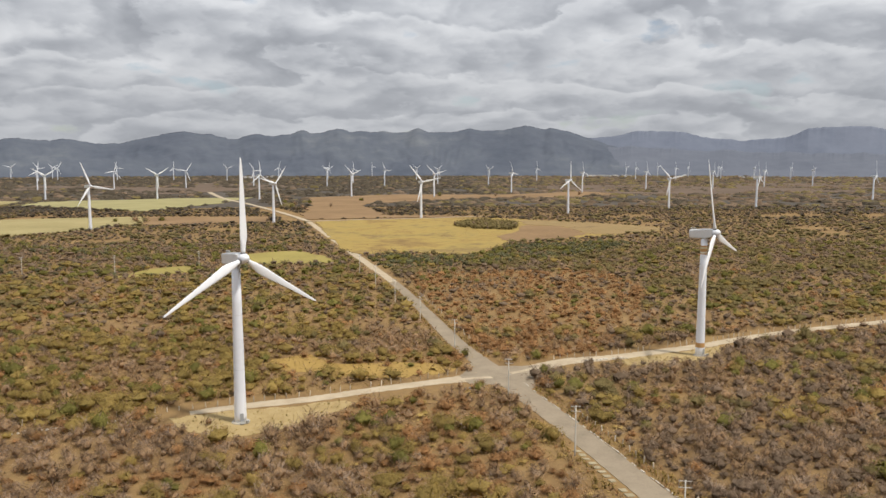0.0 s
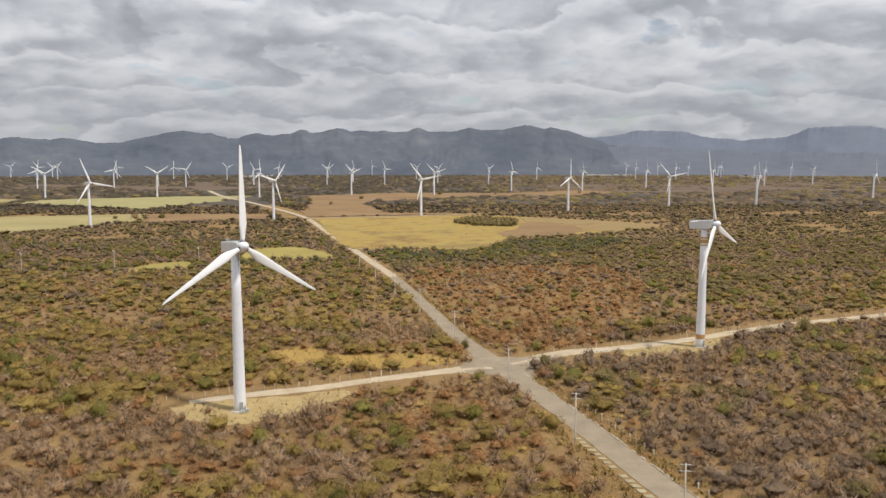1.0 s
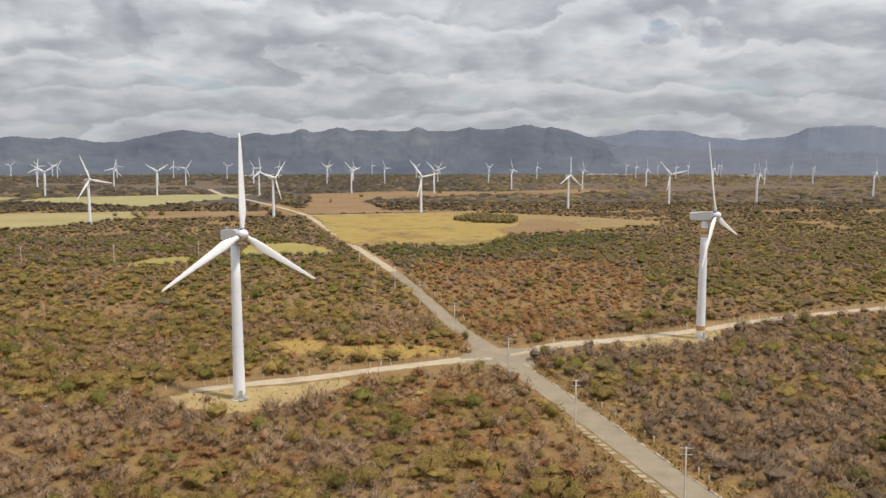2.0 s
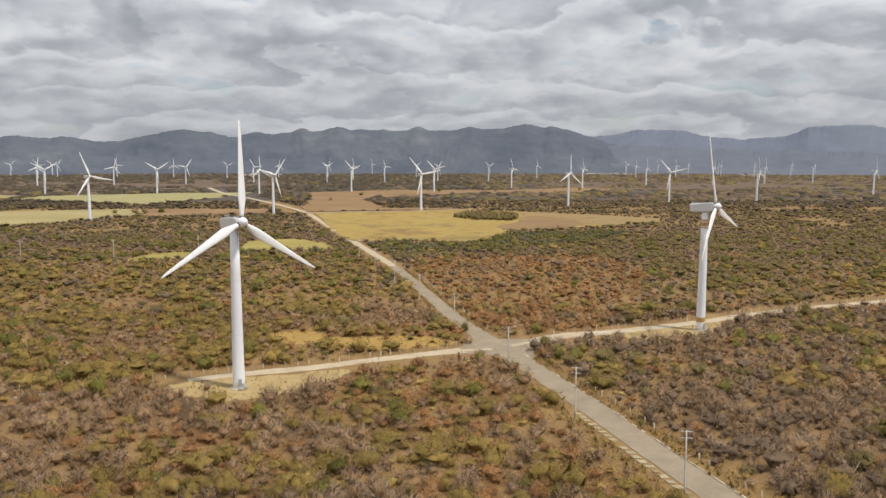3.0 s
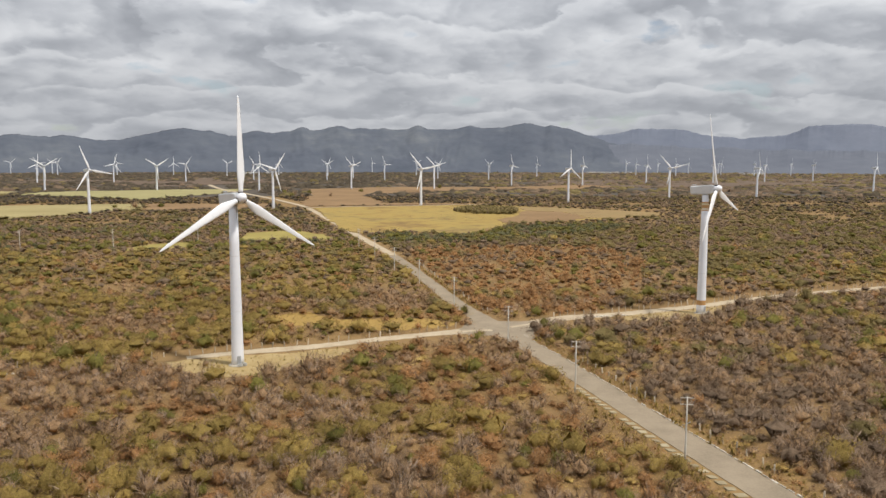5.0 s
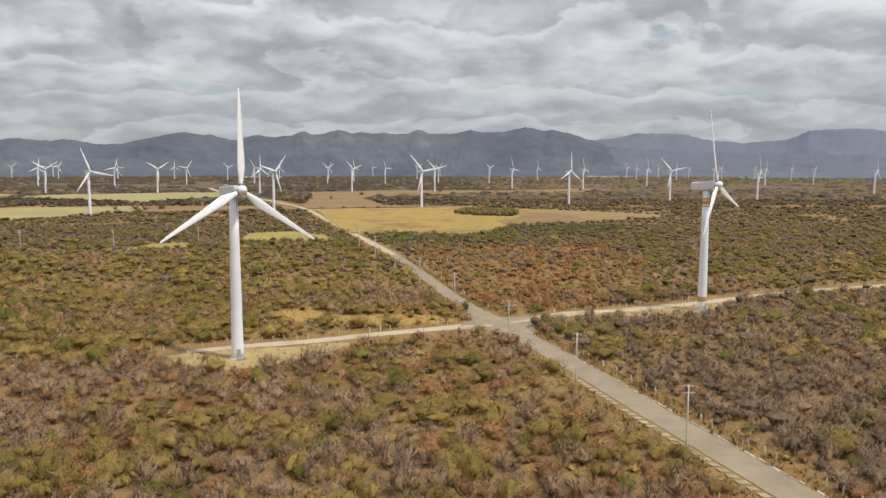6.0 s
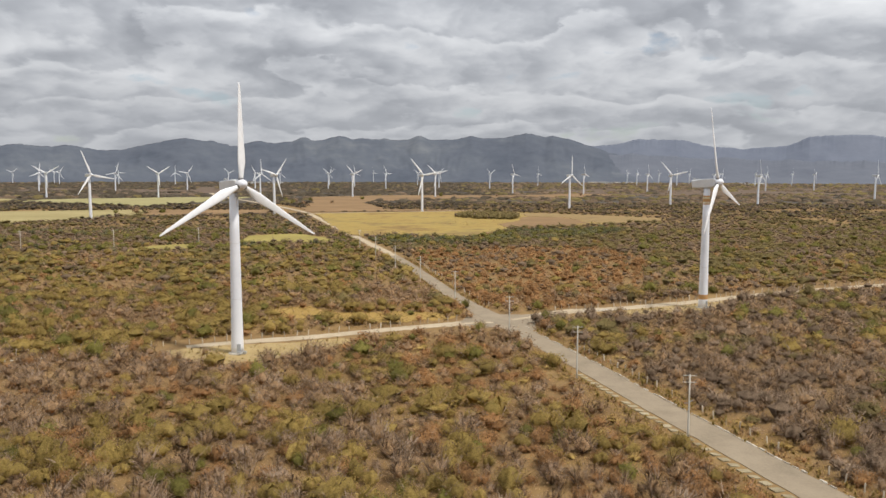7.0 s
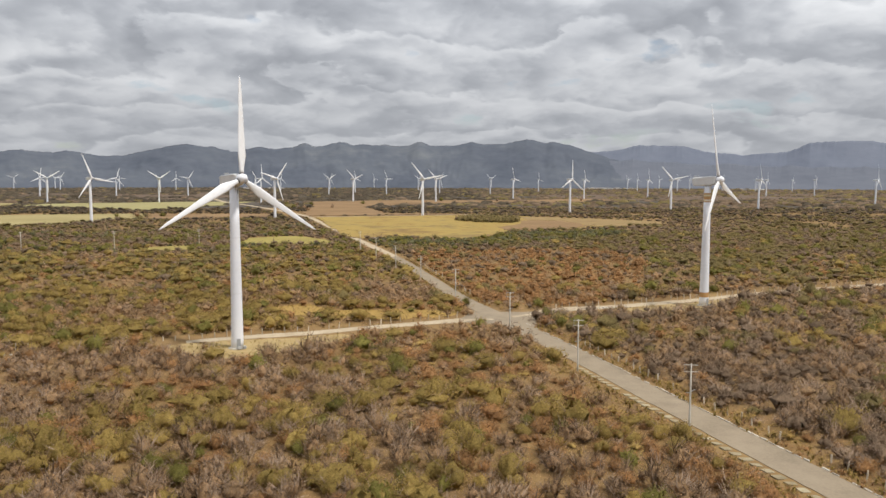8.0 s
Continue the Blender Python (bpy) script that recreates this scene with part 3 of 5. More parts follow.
def turbine(detail, banded=False):
    """A turbine with its foot at the origin, its rotor facing +y; tower, nacelle and rotor are parts, the blades parts of the rotor."""
    top = holder("wind_turbine")
    bm = bmesh.new()
    add_lathe(bm, [(1.62, 0.3), (1.60, 2.0), (1.50, 9.0), (1.38, 20.0), (1.24, 32.0), (1.11, 42.6)], 28 if detail else 14)
    tower = part("tower", bm, M_WHITE, top, smooth=True)
    bm = bmesh.new()
    add_lathe(bm, [(2.4, -0.4), (2.4, 0.16), (2.25, 0.28), (1.7, 0.36)], 28 if detail else 12)
    part("foundation", bm, M_CONC, top, "round concrete footing")
    # nacelle: a deep box that tapers towards its tail, with rounded edges
    bm = bmesh.new()
    prof = [(-5.1, -1.15, 1.2, 1.05), (-4.8, -1.45, 1.4, 1.25), (-2.0, -1.62, 1.48, 1.34), (1.4, -1.62, 1.52, 1.36), (2.4, -1.45, 1.42, 1.30), (2.9, -1.15, 1.15, 1.15)]
    rings = []
    for y, lo, hi, w in prof:
        b = 0.28
        ring = [(-w, lo + b), (-w + b, lo), (w - b, lo), (w, lo + b), (w, hi - b), (w - b, hi), (-w + b, hi), (-w, hi - b)]
        rings.append([bm.verts.new((x, y, z)) for x, z in ring])
    for a, b in zip(rings, rings[1:]):
        for i in range(8):
            bm.faces.new((a[i], a[(i + 1) % 8], b[(i + 1) % 8], b[i]))
    bm.faces.new(rings[0][::-1])
    bm.faces.new(rings[-1])
    bmesh.ops.recalc_face_normals(bm, faces=bm.faces)
    nac = part("nacelle", bm, M_NACELLE, top, "grey-white tapered fibreglass housing")
    nac.matrix_basis = pose(0, 0, 44.15, 4, 0, 0)
    if detail:
        bm = bmesh.new()
        add_lathe(bm, [(1.16, 42.25), (1.30, 42.35), (1.30, 42.7), (1.12, 42.75)], 28)
        part("yaw_ring", bm, M_STEELG, top, "grey bearing ring under the housing")
        for y in (-4.7, -4.1, -3.3):
            bm = bmesh.new()
            add_lathe(bm, [(0.10, 0), (0.10, 0.35), (0.22, 0.4), (0.22, 0.62), (0.05, 0.72)], 8)
            s = part("sensor", bm, M_STEELG, nac, "small roof sensor")
            s.matrix_basis = pose(0.35 * (-1) ** int(y * 10), y, 1.38)
        bm = bmesh.new()
        add_box(bm, (0.06, 1.9, 0.9), (0, 0, 0), 0.02)
        part("side_hatch", bm, M_WHITE, nac, "closed white hatch panel").matrix_basis = pose(-1.36, -1.0, 0.2)
        # oil marks run down the tower under the housing
        bm = bmesh.new()
        for k, (a0, da, z0) in enumerate(((100, 7, 38.6), (112, 12, 40.5), (128, 6, 37.4), (80, 5, 41.0))):
            r1, r0 = 1.116, 1.116 + (42.4 - z0) * 0.0125
            vs = []
            for z, r, w in ((42.4, r1, da), ((42.4 + z0) / 2, (r1 + r0) / 2, da * 0.8), (z0, r0, da * 0.3)):
                vs.append([bm.verts.new(((r + 0.006) * math.cos(radians(a0 + s * w)), (r + 0.006) * math.sin(radians(a0 + s * w)), z)) for s in (-1, 0, 1)])
            for p, q in zip(vs, vs[1:]):
                for j in (0, 1):
                    bm.faces.new((p[j], p[j + 1], q[j + 1], q[j]))
        part("oil_stain", bm, M_OIL, tower, "dark oil streaks")
        bm = bmesh.new()
        add_box(bm, (0.95, 0.12, 2.1), (0, 0, 0), 0.04)
        door = part("door", bm, M_DOOR, top, "grey steel entrance door")
        door.matrix_basis = pose(0.55, 1.52, 1.75, 0, 0, 160)
        bm = bmesh.new()
        for k in range(3):
            add_box(bm, (1.1, 0.34, 0.16), (0, -0.34 * (2 - k) - 0.2, 0.3 + 0.2 * k), 0.02)
        part("step", bm, M_STEELG, top, "steel steps to the door").matrix_basis = pose(0.68, 1.78, 0.1, 0, 0, 160)
        bm = bmesh.new()
        add_box(bm, (0.75, 0.55, 0.7), (0, 0, 0.33), 0.05)
        add_box(bm, (0.83, 0.63, 0.08), (0, 0, 0.71), 0.03)
        part("cabinet", bm, M_STEELG, top, "grey switch cabinet").matrix_basis = pose(-0.5, 2.55, 0.2, 0, 0, 170)
        for zj in (14.6, 29.2):
            bm = bmesh.new()
            r = 1.50 - (zj - 9.0) * 0.0118
            add_lathe(bm, [(r - 0.01, zj - 0.07), (r + 0.012, zj - 0.05), (r + 0.012, zj + 0.05), (r - 0.015, zj + 0.07)], 28)
            part("flange", bm, M_NACELLE, tower, "faint joint ring")
    if banded:
        for z0, z1, mt in ((39.35, 39.85, M_OCHRE), (38.75, 39.35, M_CREAM), (37.6, 38.75, M_OCHRE), (37.2, 37.5, M_CREAM), (36.7, 37.1, M_OCHRE), (3.2, 4.9, M_OCHRE)):
            bm = bmesh.new()
            rr = lambda z: (1.60 - (z - 2.0) / 7.0 * 0.10 if z < 9 else 1.24 - (z - 32.0) / 11.2 * 0.14) + 0.008
            add_lathe(bm, [(rr(z0), z0), (rr(z1), z1)], 28, close=False)
            part("band", bm, mt, tower, "ochre painted band" if mt is M_OCHRE else "cream painted band", smooth=True)
    # rotor: a rounded spinner and three blades, tilted a little upwards
    bm = bmesh.new()
    add_lathe(bm, [(1.18, -0.75), (1.30, -0.3), (1.30, 0.5), (1.15, 1.05), (0.82, 1.5), (0.4, 1.78), (0.08, 1.86)], 20)
    bmesh.ops.rotate(bm, verts=bm.verts, cent=(0, 0, 0), matrix=Matrix.Rotation(radians(-90), 3, "X"))
    hub = part("rotor", bm, M_WHITE, top, "rounded white rotor hub", smooth=True)
    bl = BLADES[0]
    for k in range(3):
        b = part("blade", bl, None, hub)
        b.matrix_basis = pose(0, 0, 0, 0, 120 * k, 0)
        if detail:
            bm = bmesh.new()
            add_lathe(bm, [(0.66, 1.1), (0.66, 1.45)], 16)
            part("root_collar", bm, M_DARK, b, "dark collar at the blade root")
    return top


def set_turbine(ob, x, y, phase, facing=127.0, z=0.0):
    """facing: degrees from +y towards +x that the rotor looks; phase: clockwise seen from upwind."""
    ob.matrix_basis = pose(x, y, z, 0, 0, -facing)
    for c in ob.children:
        if c.name.split(".")[0] == "rotor":
            c.matrix_basis = pose(0, 3.75 * math.cos(radians(5)), 44.15 + 3.75 * math.sin(radians(5)), 5, 0, 0) @ pose(0, 0, 0, 0, -phase, 0)


BLADES = [blade_mesh()]
near_one = tagged(turbine(True), "tall white three-bladed wind turbine with oil streaks under the housing", "wind turbine")
set_turbine(near_one, -50.1, 196.0, 3, 134)
banded_one = tagged(turbine(True, True), "tall white wind turbine with ochre bands round its tower", "wind turbine")
set_turbine(banded_one, 97.5, 263.1, -10)
far_one = tagged(turbine(False), "white three-bladed wind turbine standing far off in the plain", "wind turbine", "distant wind turbines")
MIDDLE = [(-344, 770, 100), (-175.6, 854, 45), (-10, 920, 80), (184.5, 1001, 5), (346.5, 1087, 78), (486, 1115, 110), (-674, 1338, 60), (-498, 1392, 60), (743, 1254, 8),
          (-306, 1366, 0), (-151, 1466, 72), (9, 1466, 74), (176, 1625, 100), (338, 1670, 104)]
FAR_WEST = [(-935, 1822, 10), (-777, 1879, 20), (-620, 1939, 40), (-463, 2004, 88), (-290, 2147, 62), (-123, 2073, 92), (24, 2227, 50), (173, 2227, 65), (-1338, 2614, 85), (-1525, 3094, 70), (-1329, 2733, 35), (-1118, 2733, 95),
            (-917, 2733, 0), (-695, 2614, 70), (-542, 2733, 15), (-366, 2733, 30), (-242, 2405, 110), (-268, 3537, 100), (-48, 2733, 60), (-1655, 3026, 50)]
FAR_EAST = [(370, 2614, 112), (523, 1822, 115), (822, 3164, 80), (781, 2863, 108), (1008, 3340, 85), (891, 2733, 100), (1118, 3264, 20), (892, 2004, 5), (1374, 2863, 25), (1075, 2109, 70), (1177, 2733, 50), (707, 1879, 15), (1161, 3006, 20), (1232, 3222, 75)]
spin = random.Random(4)
for i, (x, y, ph) in enumerate(MIDDLE + FAR_WEST + FAR_EAST):
    t = far_one if i == 0 else copy_thing(far_one, Matrix())
    set_turbine(t, x, y, ph, {346.5: 168, 184.5: 140, -10: 150, 9: 150}.get(x, 127 + spin.uniform(-7, 7)))


# ---------------------------------------------------------------- power poles and fences
def utility_pole():
    top = holder("utility_pole")
    bm = bmesh.new()
    add_lathe(bm, [(0.22, -0.4), (0.20, 2.0), (0.15, 8.0), (0.11, 12.4)], 10)
    part("shaft", bm, M_POLE, top, smooth=True)
    for z, l in ((12.1, 2.4), (10.9, 2.4)):
        bm = bmesh.new()
        add_box(bm, (l, 0.14, 0.14), (0.0, 0.16, z), 0.015)
        arm = part("crossarm", bm, M_POLE, top)
        for x in (-1.05, -0.35, 1.05):
            bm = bmesh.new()
            add_lathe(bm, [(0.05, z + 0.07), (0.11, z + 0.14), (0.07, z + 0.2), (0.11, z + 0.27), (0.04, z + 0.36)], 8)
            bmesh.ops.translate(bm, verts=bm.verts, vec=(x, 0.16, 0))
            part("insulator", bm, M_PORC, arm)
    bm = bmesh.new()
    add_box(bm, (0.06, 0.05, 1.3), (-1.08, 0.24, 11.5))
    part("brace", bm, M_STEELG, top)
    bm = bmesh.new()
    add_box(bm, (1.1, 0.10, 0.10), (0.30, 0.14, 7.45), 0.01, Matrix.Rotation(radians(-30), 3, "Y"))
    add_box(bm, (0.9, 0.10, 0.10), (-0.35, 0.14, 7.1), 0.01)
    part("bracket", bm, M_STEELG, top, "steel cable bracket")
    return top


pole = tagged(utility_pole(), "slender pale concrete power pole with two crossarms", "power pole", "power poles along the road")
for i, (x, y) in enumerate(((46.6, 129.0), (34.9, 171.0), (23.5, 213.6), (9.6, 269.0), (-3.6, 317.0), (-16.4, 363.0), (-29.5, 413.0), (-42.8, 462.0), (58.4, 86.0))):
    p = pole if i == 0 else copy_thing(pole, Matrix())
    p.matrix_basis = pose(x, y, 0, 0, 0, -8)
for i, (x, y) in enumerate(((-244, 452), (-192, 460), (-147, 481))):
    p = copy_thing(pole, pose(x, y, 0, 0, 0, 60))
    tagged(p, "slender pale concrete power pole rising from the scrub", group="power poles in the scrub")


def fence(line, step, label, seed, skip=0.12):
    bm = bmesh.new()
    add_lathe(bm, [(0.125, -0.3), (0.12, 1.0), (0.11, 1.62), (0.04, 1.7)], 7)
    me = mesh_of("post", bm, M_POST)
    top = tagged(holder("fence"), label, "fence")
    rnd = random.Random(seed)
    for x, y, dx, dy in along(line, step):
        if rnd.random() < skip:
            continue
        ob = part("post", me, None, top)
        ob.matrix_basis = pose(x + rnd.uniform(-.4, .4), y + rnd.uniform(-.25, .25), rnd.uniform(-.15, .1), rnd.uniform(-6, 6), rnd.uniform(-6, 6), rnd.uniform(0, 90))
        ob.scale = (rnd.uniform(1.0, 1.5),) * 2 + (rnd.uniform(0.8, 1.1),)


fence([(9, 240.5), (-17, 227.6), (-33, 219.6), (-51, 213.2), (-70, 205.6), (-92, 199), (-112, 192)], 3.3, "fence of sun-bleached wooden posts along the track", 5)
fence([(44, 258.6), (68, 266.2), (102, 281), (120, 290.8), (149, 304.6), (200, 323.6), (270, 351)], 2.9, "fence of sun-bleached wooden posts along the track", 6)
fence(edge_of([p for p in curve_near if 84 < p[1] < 205], 6.6), 3.6, "fence of weathered wooden posts beside the road", 7)
fence(edge_of([p for p in curve_far if 262 < p[1] < 400], 6.4), 4.2, "fence of weathered wooden posts beside the road", 9)


def boulder_row():
    """White stones lie along the edge of the eastern track and at the crossing."""
    rnd = random.Random(21)
    bm = bmesh.new()
    bmesh.ops.create_icosphere(bm, subdivisions=2, radius=0.5)
    for v in bm.verts:
        v.co *= 1 + 0.28 * noise.noise(v.co * 2.3)
        v.co.z = max(v.co.z, -0.2) * 0.75
    me = mesh_of("boulder", bm, M_STONE)
    spots = [(54 + i * 0.85 + rnd.uniform(-.3, .3), 256.6 + i * 0.16 + rnd.uniform(-.5, .5)) for i in range(20)]
    spots += [(13.5 + rnd.uniform(-2.5, 2), 224.8 + rnd.uniform(-1.2, 1.2)) for i in range(9)]
    spots += [(-84 - i * 1.25 + rnd.uniform(-.4, .4), 196.6 - i * 0.5 + rnd.uniform(-.8, .8)) for i in range(20)]
    for x, y in spots:
        s = rnd.uniform(0.6, 1.5)
        ob = tagged(new("boulder", me), "rough white stone lying beside the track", "stone", "white stones beside the tracks")
        ob.matrix_basis = pose(x, y, 0.15 * s, 0, 0, rnd.uniform(0, 360))
        ob.scale = (s, s * rnd.uniform(0.7, 1.2), s * 0.8)


boulder_row()


# ---------------------------------------------------------------- mountains and village
def mountain(name, crest, hills, radius, depth, az0, az1, material, seed, rough, label):
    """A range along an arc. crest: bearing in degrees and height of the ridge line; hills: peaks on it (bearing, height, half-width); gullies by noise."""
    n, m = 760, 26
    bm = bmesh.new()
    rows = []
    off = Vector((seed * 7.3, seed * 3.1, 0))
    tops = []
    for i in range(n + 1):
        az = az0 + (az1 - az0) * i / n
        top = float(np.interp(az, [c[0] for c in crest], [c[1] for c in crest]))
        for a, h, w in hills:
            top = max(top, h - abs((az - a) / w) ** 1.25 * 16)
        tops.append((az, top, 5.0 * noise.fractal(Vector((az * 1.1, seed + 9.0, 0)), 0.75, 2.1, 6) + 2.2 * noise.fractal(Vector((az * 5.0, seed + 3.0, 0)), 0.6, 2.1, 4)))
    for j in range(m + 1):
        v = j / m
        row = []
        for az, ridge, crag in tops:
            top = ridge + crag * v ** 5
            r = radius - depth * (1 - v)
            # spurs run down and sideways from the ridge
            slant = az + 2.2 * (1 - v) * noise.noise(Vector((az * 0.16, seed, 4.0)))
            p = Vector((math.sin(radians(az)) * r, math.cos(radians(az)) * r, 0))
            g = noise.fractal(p / 260 + off, 0.9, 2.1, 3)
            spur = 1.0 - abs(noise.noise(Vector((slant * 0.55, v * 2.2, seed * 3.0)))) * 1.5 - abs(noise.noise(Vector((slant * 1.7, v * 6.5, seed * 5.0)))) * 0.7
            mid = math.sin(math.pi * v) ** 0.8
            z = top * v ** 1.15 * (1 + 0.14 * g * (1 - v)) + rough * g * v + (15 if rough > 3 else 3) * (spur - 0.5) * mid
            row.append(bm.verts.new((p.x, p.y, max(z, -2 + 3 * v) if j else -3)))
        rows.append(row)
    for a, b in zip(rows, rows[1:]):
        for i in range(n):
            bm.faces.new((a[i], a[i + 1], b[i + 1], b[i]))
    back = [bm.verts.new((v.co.x * 1.015, v.co.y * 1.015, -3)) for v in rows[-1]]
    for i in range(n):
        bm.faces.new((rows[-1][i], rows[-1][i + 1], back[i + 1], back[i]))
    bmesh.ops.recalc_face_normals(bm, faces=bm.faces)
    return tagged(new(name, mesh_of(name, bm, material, True)), label, "mountain range", kind="structure")


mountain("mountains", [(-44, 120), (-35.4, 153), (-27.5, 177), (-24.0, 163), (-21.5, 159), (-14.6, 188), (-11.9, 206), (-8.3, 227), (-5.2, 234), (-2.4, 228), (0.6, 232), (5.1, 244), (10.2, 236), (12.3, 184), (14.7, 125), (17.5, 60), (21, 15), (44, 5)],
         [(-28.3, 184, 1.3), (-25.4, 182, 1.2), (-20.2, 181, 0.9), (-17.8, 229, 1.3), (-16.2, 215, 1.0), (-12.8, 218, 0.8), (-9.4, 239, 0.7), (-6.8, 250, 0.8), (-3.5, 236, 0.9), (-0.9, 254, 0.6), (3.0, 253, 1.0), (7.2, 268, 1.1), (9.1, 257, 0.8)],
         4300, 700, -44, 44, M_MOUNT, 1, 4, "dark forested mountain range, grey-blue with painted haze")
mountain("foothills", [(7, 30), (10, 95), (12.5, 140), (14.7, 150), (17, 138), (19.8, 122), (26.5, 110), (32.4, 99), (44, 80)], [(21.4, 130, 1.4), (25.4, 119, 1.2), (30, 112, 1.5)], 4240, 600, 7, 44, M_MOUNT3, 5, 3, "low hills before the range, haze painted into their colour")
mountain("mountains_far", [(2, 140), (8.1, 190), (13.5, 220), (15.5, 253), (18.3, 244), (20.2, 208), (22.5, 189), (25.2, 206), (26.6, 256), (28.5, 262), (30.2, 259), (31.8, 228), (35.4, 197), (44, 160)], [], 4800, 450, 2, 44, M_MOUNT2, 2, 3, "mountain range behind, paler and bluer with painted haze")


def house(w, d, h, seed):
    top = holder("house")
    bm = bmesh.new()
    add_box(bm, (w, d, h), (0, 0, h / 2 - 0.2))
    part("wall", bm, M_WALLW, top)
    bm = bmesh.new()
    ridge = h + 1.2
    pts = [(-w / 2 - .4, -d / 2 - .4, h - 0.2), (w / 2 + .4, -d / 2 - .4, h - 0.2), (w / 2 + .4, d / 2 + .4, h - 0.2), (-w / 2 - .4, d / 2 + .4, h - 0.2), (-w / 2 - .4, 0, ridge), (w / 2 + .4, 0, ridge)]
    vs = [bm.verts.new(p) for p in pts]
    for f in ((0, 1, 5, 4), (2, 3, 4, 5), (0, 4, 3), (1, 2, 5), (3, 2, 1, 0)):
        bm.faces.new([vs[i] for i in f])
    part("roof", bm, M_ROOF, top)
    return tagged(top, "small white house in a far village", "house", "far village")


home, shed = house(10, 8, 5.5, 1), house(34, 12, 6, 2)
vr = random.Random(31)
homes = 0
for c, dist, spread, count in ((13.3, 3480, 1.6, 22), (23.2, 3450, 0.9, 10), (-12.5, 3300, 1.8, 12)):
    for k in range(count):
        az = radians(c + vr.uniform(-spread, spread))
        r = dist + vr.uniform(-120, 120)
        src = home if vr.random() < 0.7 else shed
        m = pose(math.sin(az) * r, math.cos(az) * r, 0, 0, 0, vr.uniform(-40, 40))
        if homes < 2 and src.matrix_basis.translation.length < 1:
            src.matrix_basis = m
            homes += 1
        else:
            copy_thing(src, m)


# ---------------------------------------------------------------- plants
SPECIES = [M_BARE, M_OLIVE, M_GREEN, M_RUST, M_GOLD, M_CACT, M_BARK, M_DULL, M_DUSK, M_WOOD]
BARE, OLIVE, GREEN, RUST, GOLDG, CACT, BARK, DULL, DUSK, WOOD = range(10)
rng = np.random.default_rng(12)


def tubes(p0, p1, r0, r1):
    """Three-sided tapered stems from p0 to p1 (arrays), as vertices and triangles."""
    k = len(p0)
    d = p1 - p0
    d /= np.linalg.norm(d, axis=1, keepdims=True) + 1e-9
    side = np.cross(d, np.where(np.abs(d[:, 2:3]) > 0.9, [[1.0, 0, 0]], [[0, 0, 1.0]]))
    side /= np.linalg.norm(side, axis=1, keepdims=True) + 1e-9
    other = np.cross(d, side)
    v = []
    for p, r in ((p0, r0), (p1, r1)):
        for a in (0, 2.094, 4.189):
            v.append(p + r[:, None] * (side * math.cos(a) + other * math.sin(a)))
    v = np.stack(v, 1).reshape(-1, 3)
    t = np.array([[0, 1, 4], [0, 4, 3], [1, 2, 5], [1, 5, 4], [2, 0, 3], [2, 3, 5]])
    return v, (np.arange(k)[:, None, None] * 6 + t).reshape(-1, 3)


def stems(mid, ends, th):
    """Limbs that rise from one root, bend at mid and fork to their ends; all of them one joined piece of wood."""
    tri = np.array([(math.cos(a), math.sin(a), 0.0) for a in (0, 2.094, 4.189)])
    quad = np.array([[0, 1, 4], [0, 4, 3], [1, 2, 5], [1, 5, 4], [2, 0, 3], [2, 3, 5]])
    v, t = [tri * 0.13 + [0, 0, -0.1]], []
    n = 3
    for i in range(len(mid)):
        v.append(mid[i] + tri * th[i])
        m0, n = n, n + 3
        t.append(np.where(quad < 3, quad, quad - 3 + m0))
        for tip, thin in ends:
            v.append(tip[i] + tri * th[i] * thin)
            t.append(np.where(quad < 3, quad + m0, quad - 3 + n))
            n += 3
    return np.concatenate(v), np.concatenate(t)


def flakes(c, size, aim, flat=0.5, slim=1.0):
    """Single triangular leaves or twig sprays at c, turned about the way aim points."""
    k = len(c)
    a = aim + rng.normal(0, flat, (k, 3))
    a /= np.linalg.norm(a, axis=1, keepdims=True) + 1e-9
    u = np.cross(a, rng.normal(0, 1, (k, 3)))
    u /= np.linalg.norm(u, axis=1, keepdims=True) + 1e-9
    w = np.cross(a, u) * slim
    s = size[:, None]
    v = np.stack((c + u * s, c - u * s * 0.5 + w * s * 0.8, c - u * s * 0.5 - w * s * 0.8), 1).reshape(-1, 3)
    return v, np.arange(3 * k).reshape(-1, 3)


def lobes_of(count, r, h):
    """Rounded clumps that make up one crown: their centres and half-sizes."""
    a = rng.uniform(0, 2 * math.pi) + np.arange(count) * 2.4 + rng.uniform(-0.5, 0.5, count)
    q = np.sqrt((np.arange(count) + 0.25) / count) * r * 0.66
    up = h * (0.50 - 0.34 * (q / r) ** 2 + rng.uniform(-0.09, 0.09, count))
    c = np.stack((q * np.cos(a), q * np.sin(a), up), 1)
    wide = r * rng.uniform(0.36, 0.58, count)
    return c, np.stack((wide, wide, h * rng.uniform(0.36, 0.50, count)), 1)


def crown_skin(C, R, c0, d, least):
    """How far the crown reaches from c0 along the ways d, and the way its surface faces there."""
    q, e = (c0 - C) / R, d[:, None, :] / R
    a, b, c = (e * e).sum(2), (q * e).sum(2), (q * q).sum(1) - 1.0
    root = b * b - a * c
    reach = np.where(root > 0, (-b + np.sqrt(np.maximum(root, 0))) / a, 0.0)
    k = reach.argmax(1)
    reach = np.maximum(reach.max(1), least)
    out = (c0 + d * reach[:, None] - C[k]) / R[k] ** 2
    return reach, out / (np.linalg.norm(out, axis=1, keepdims=True) + 1e-9)


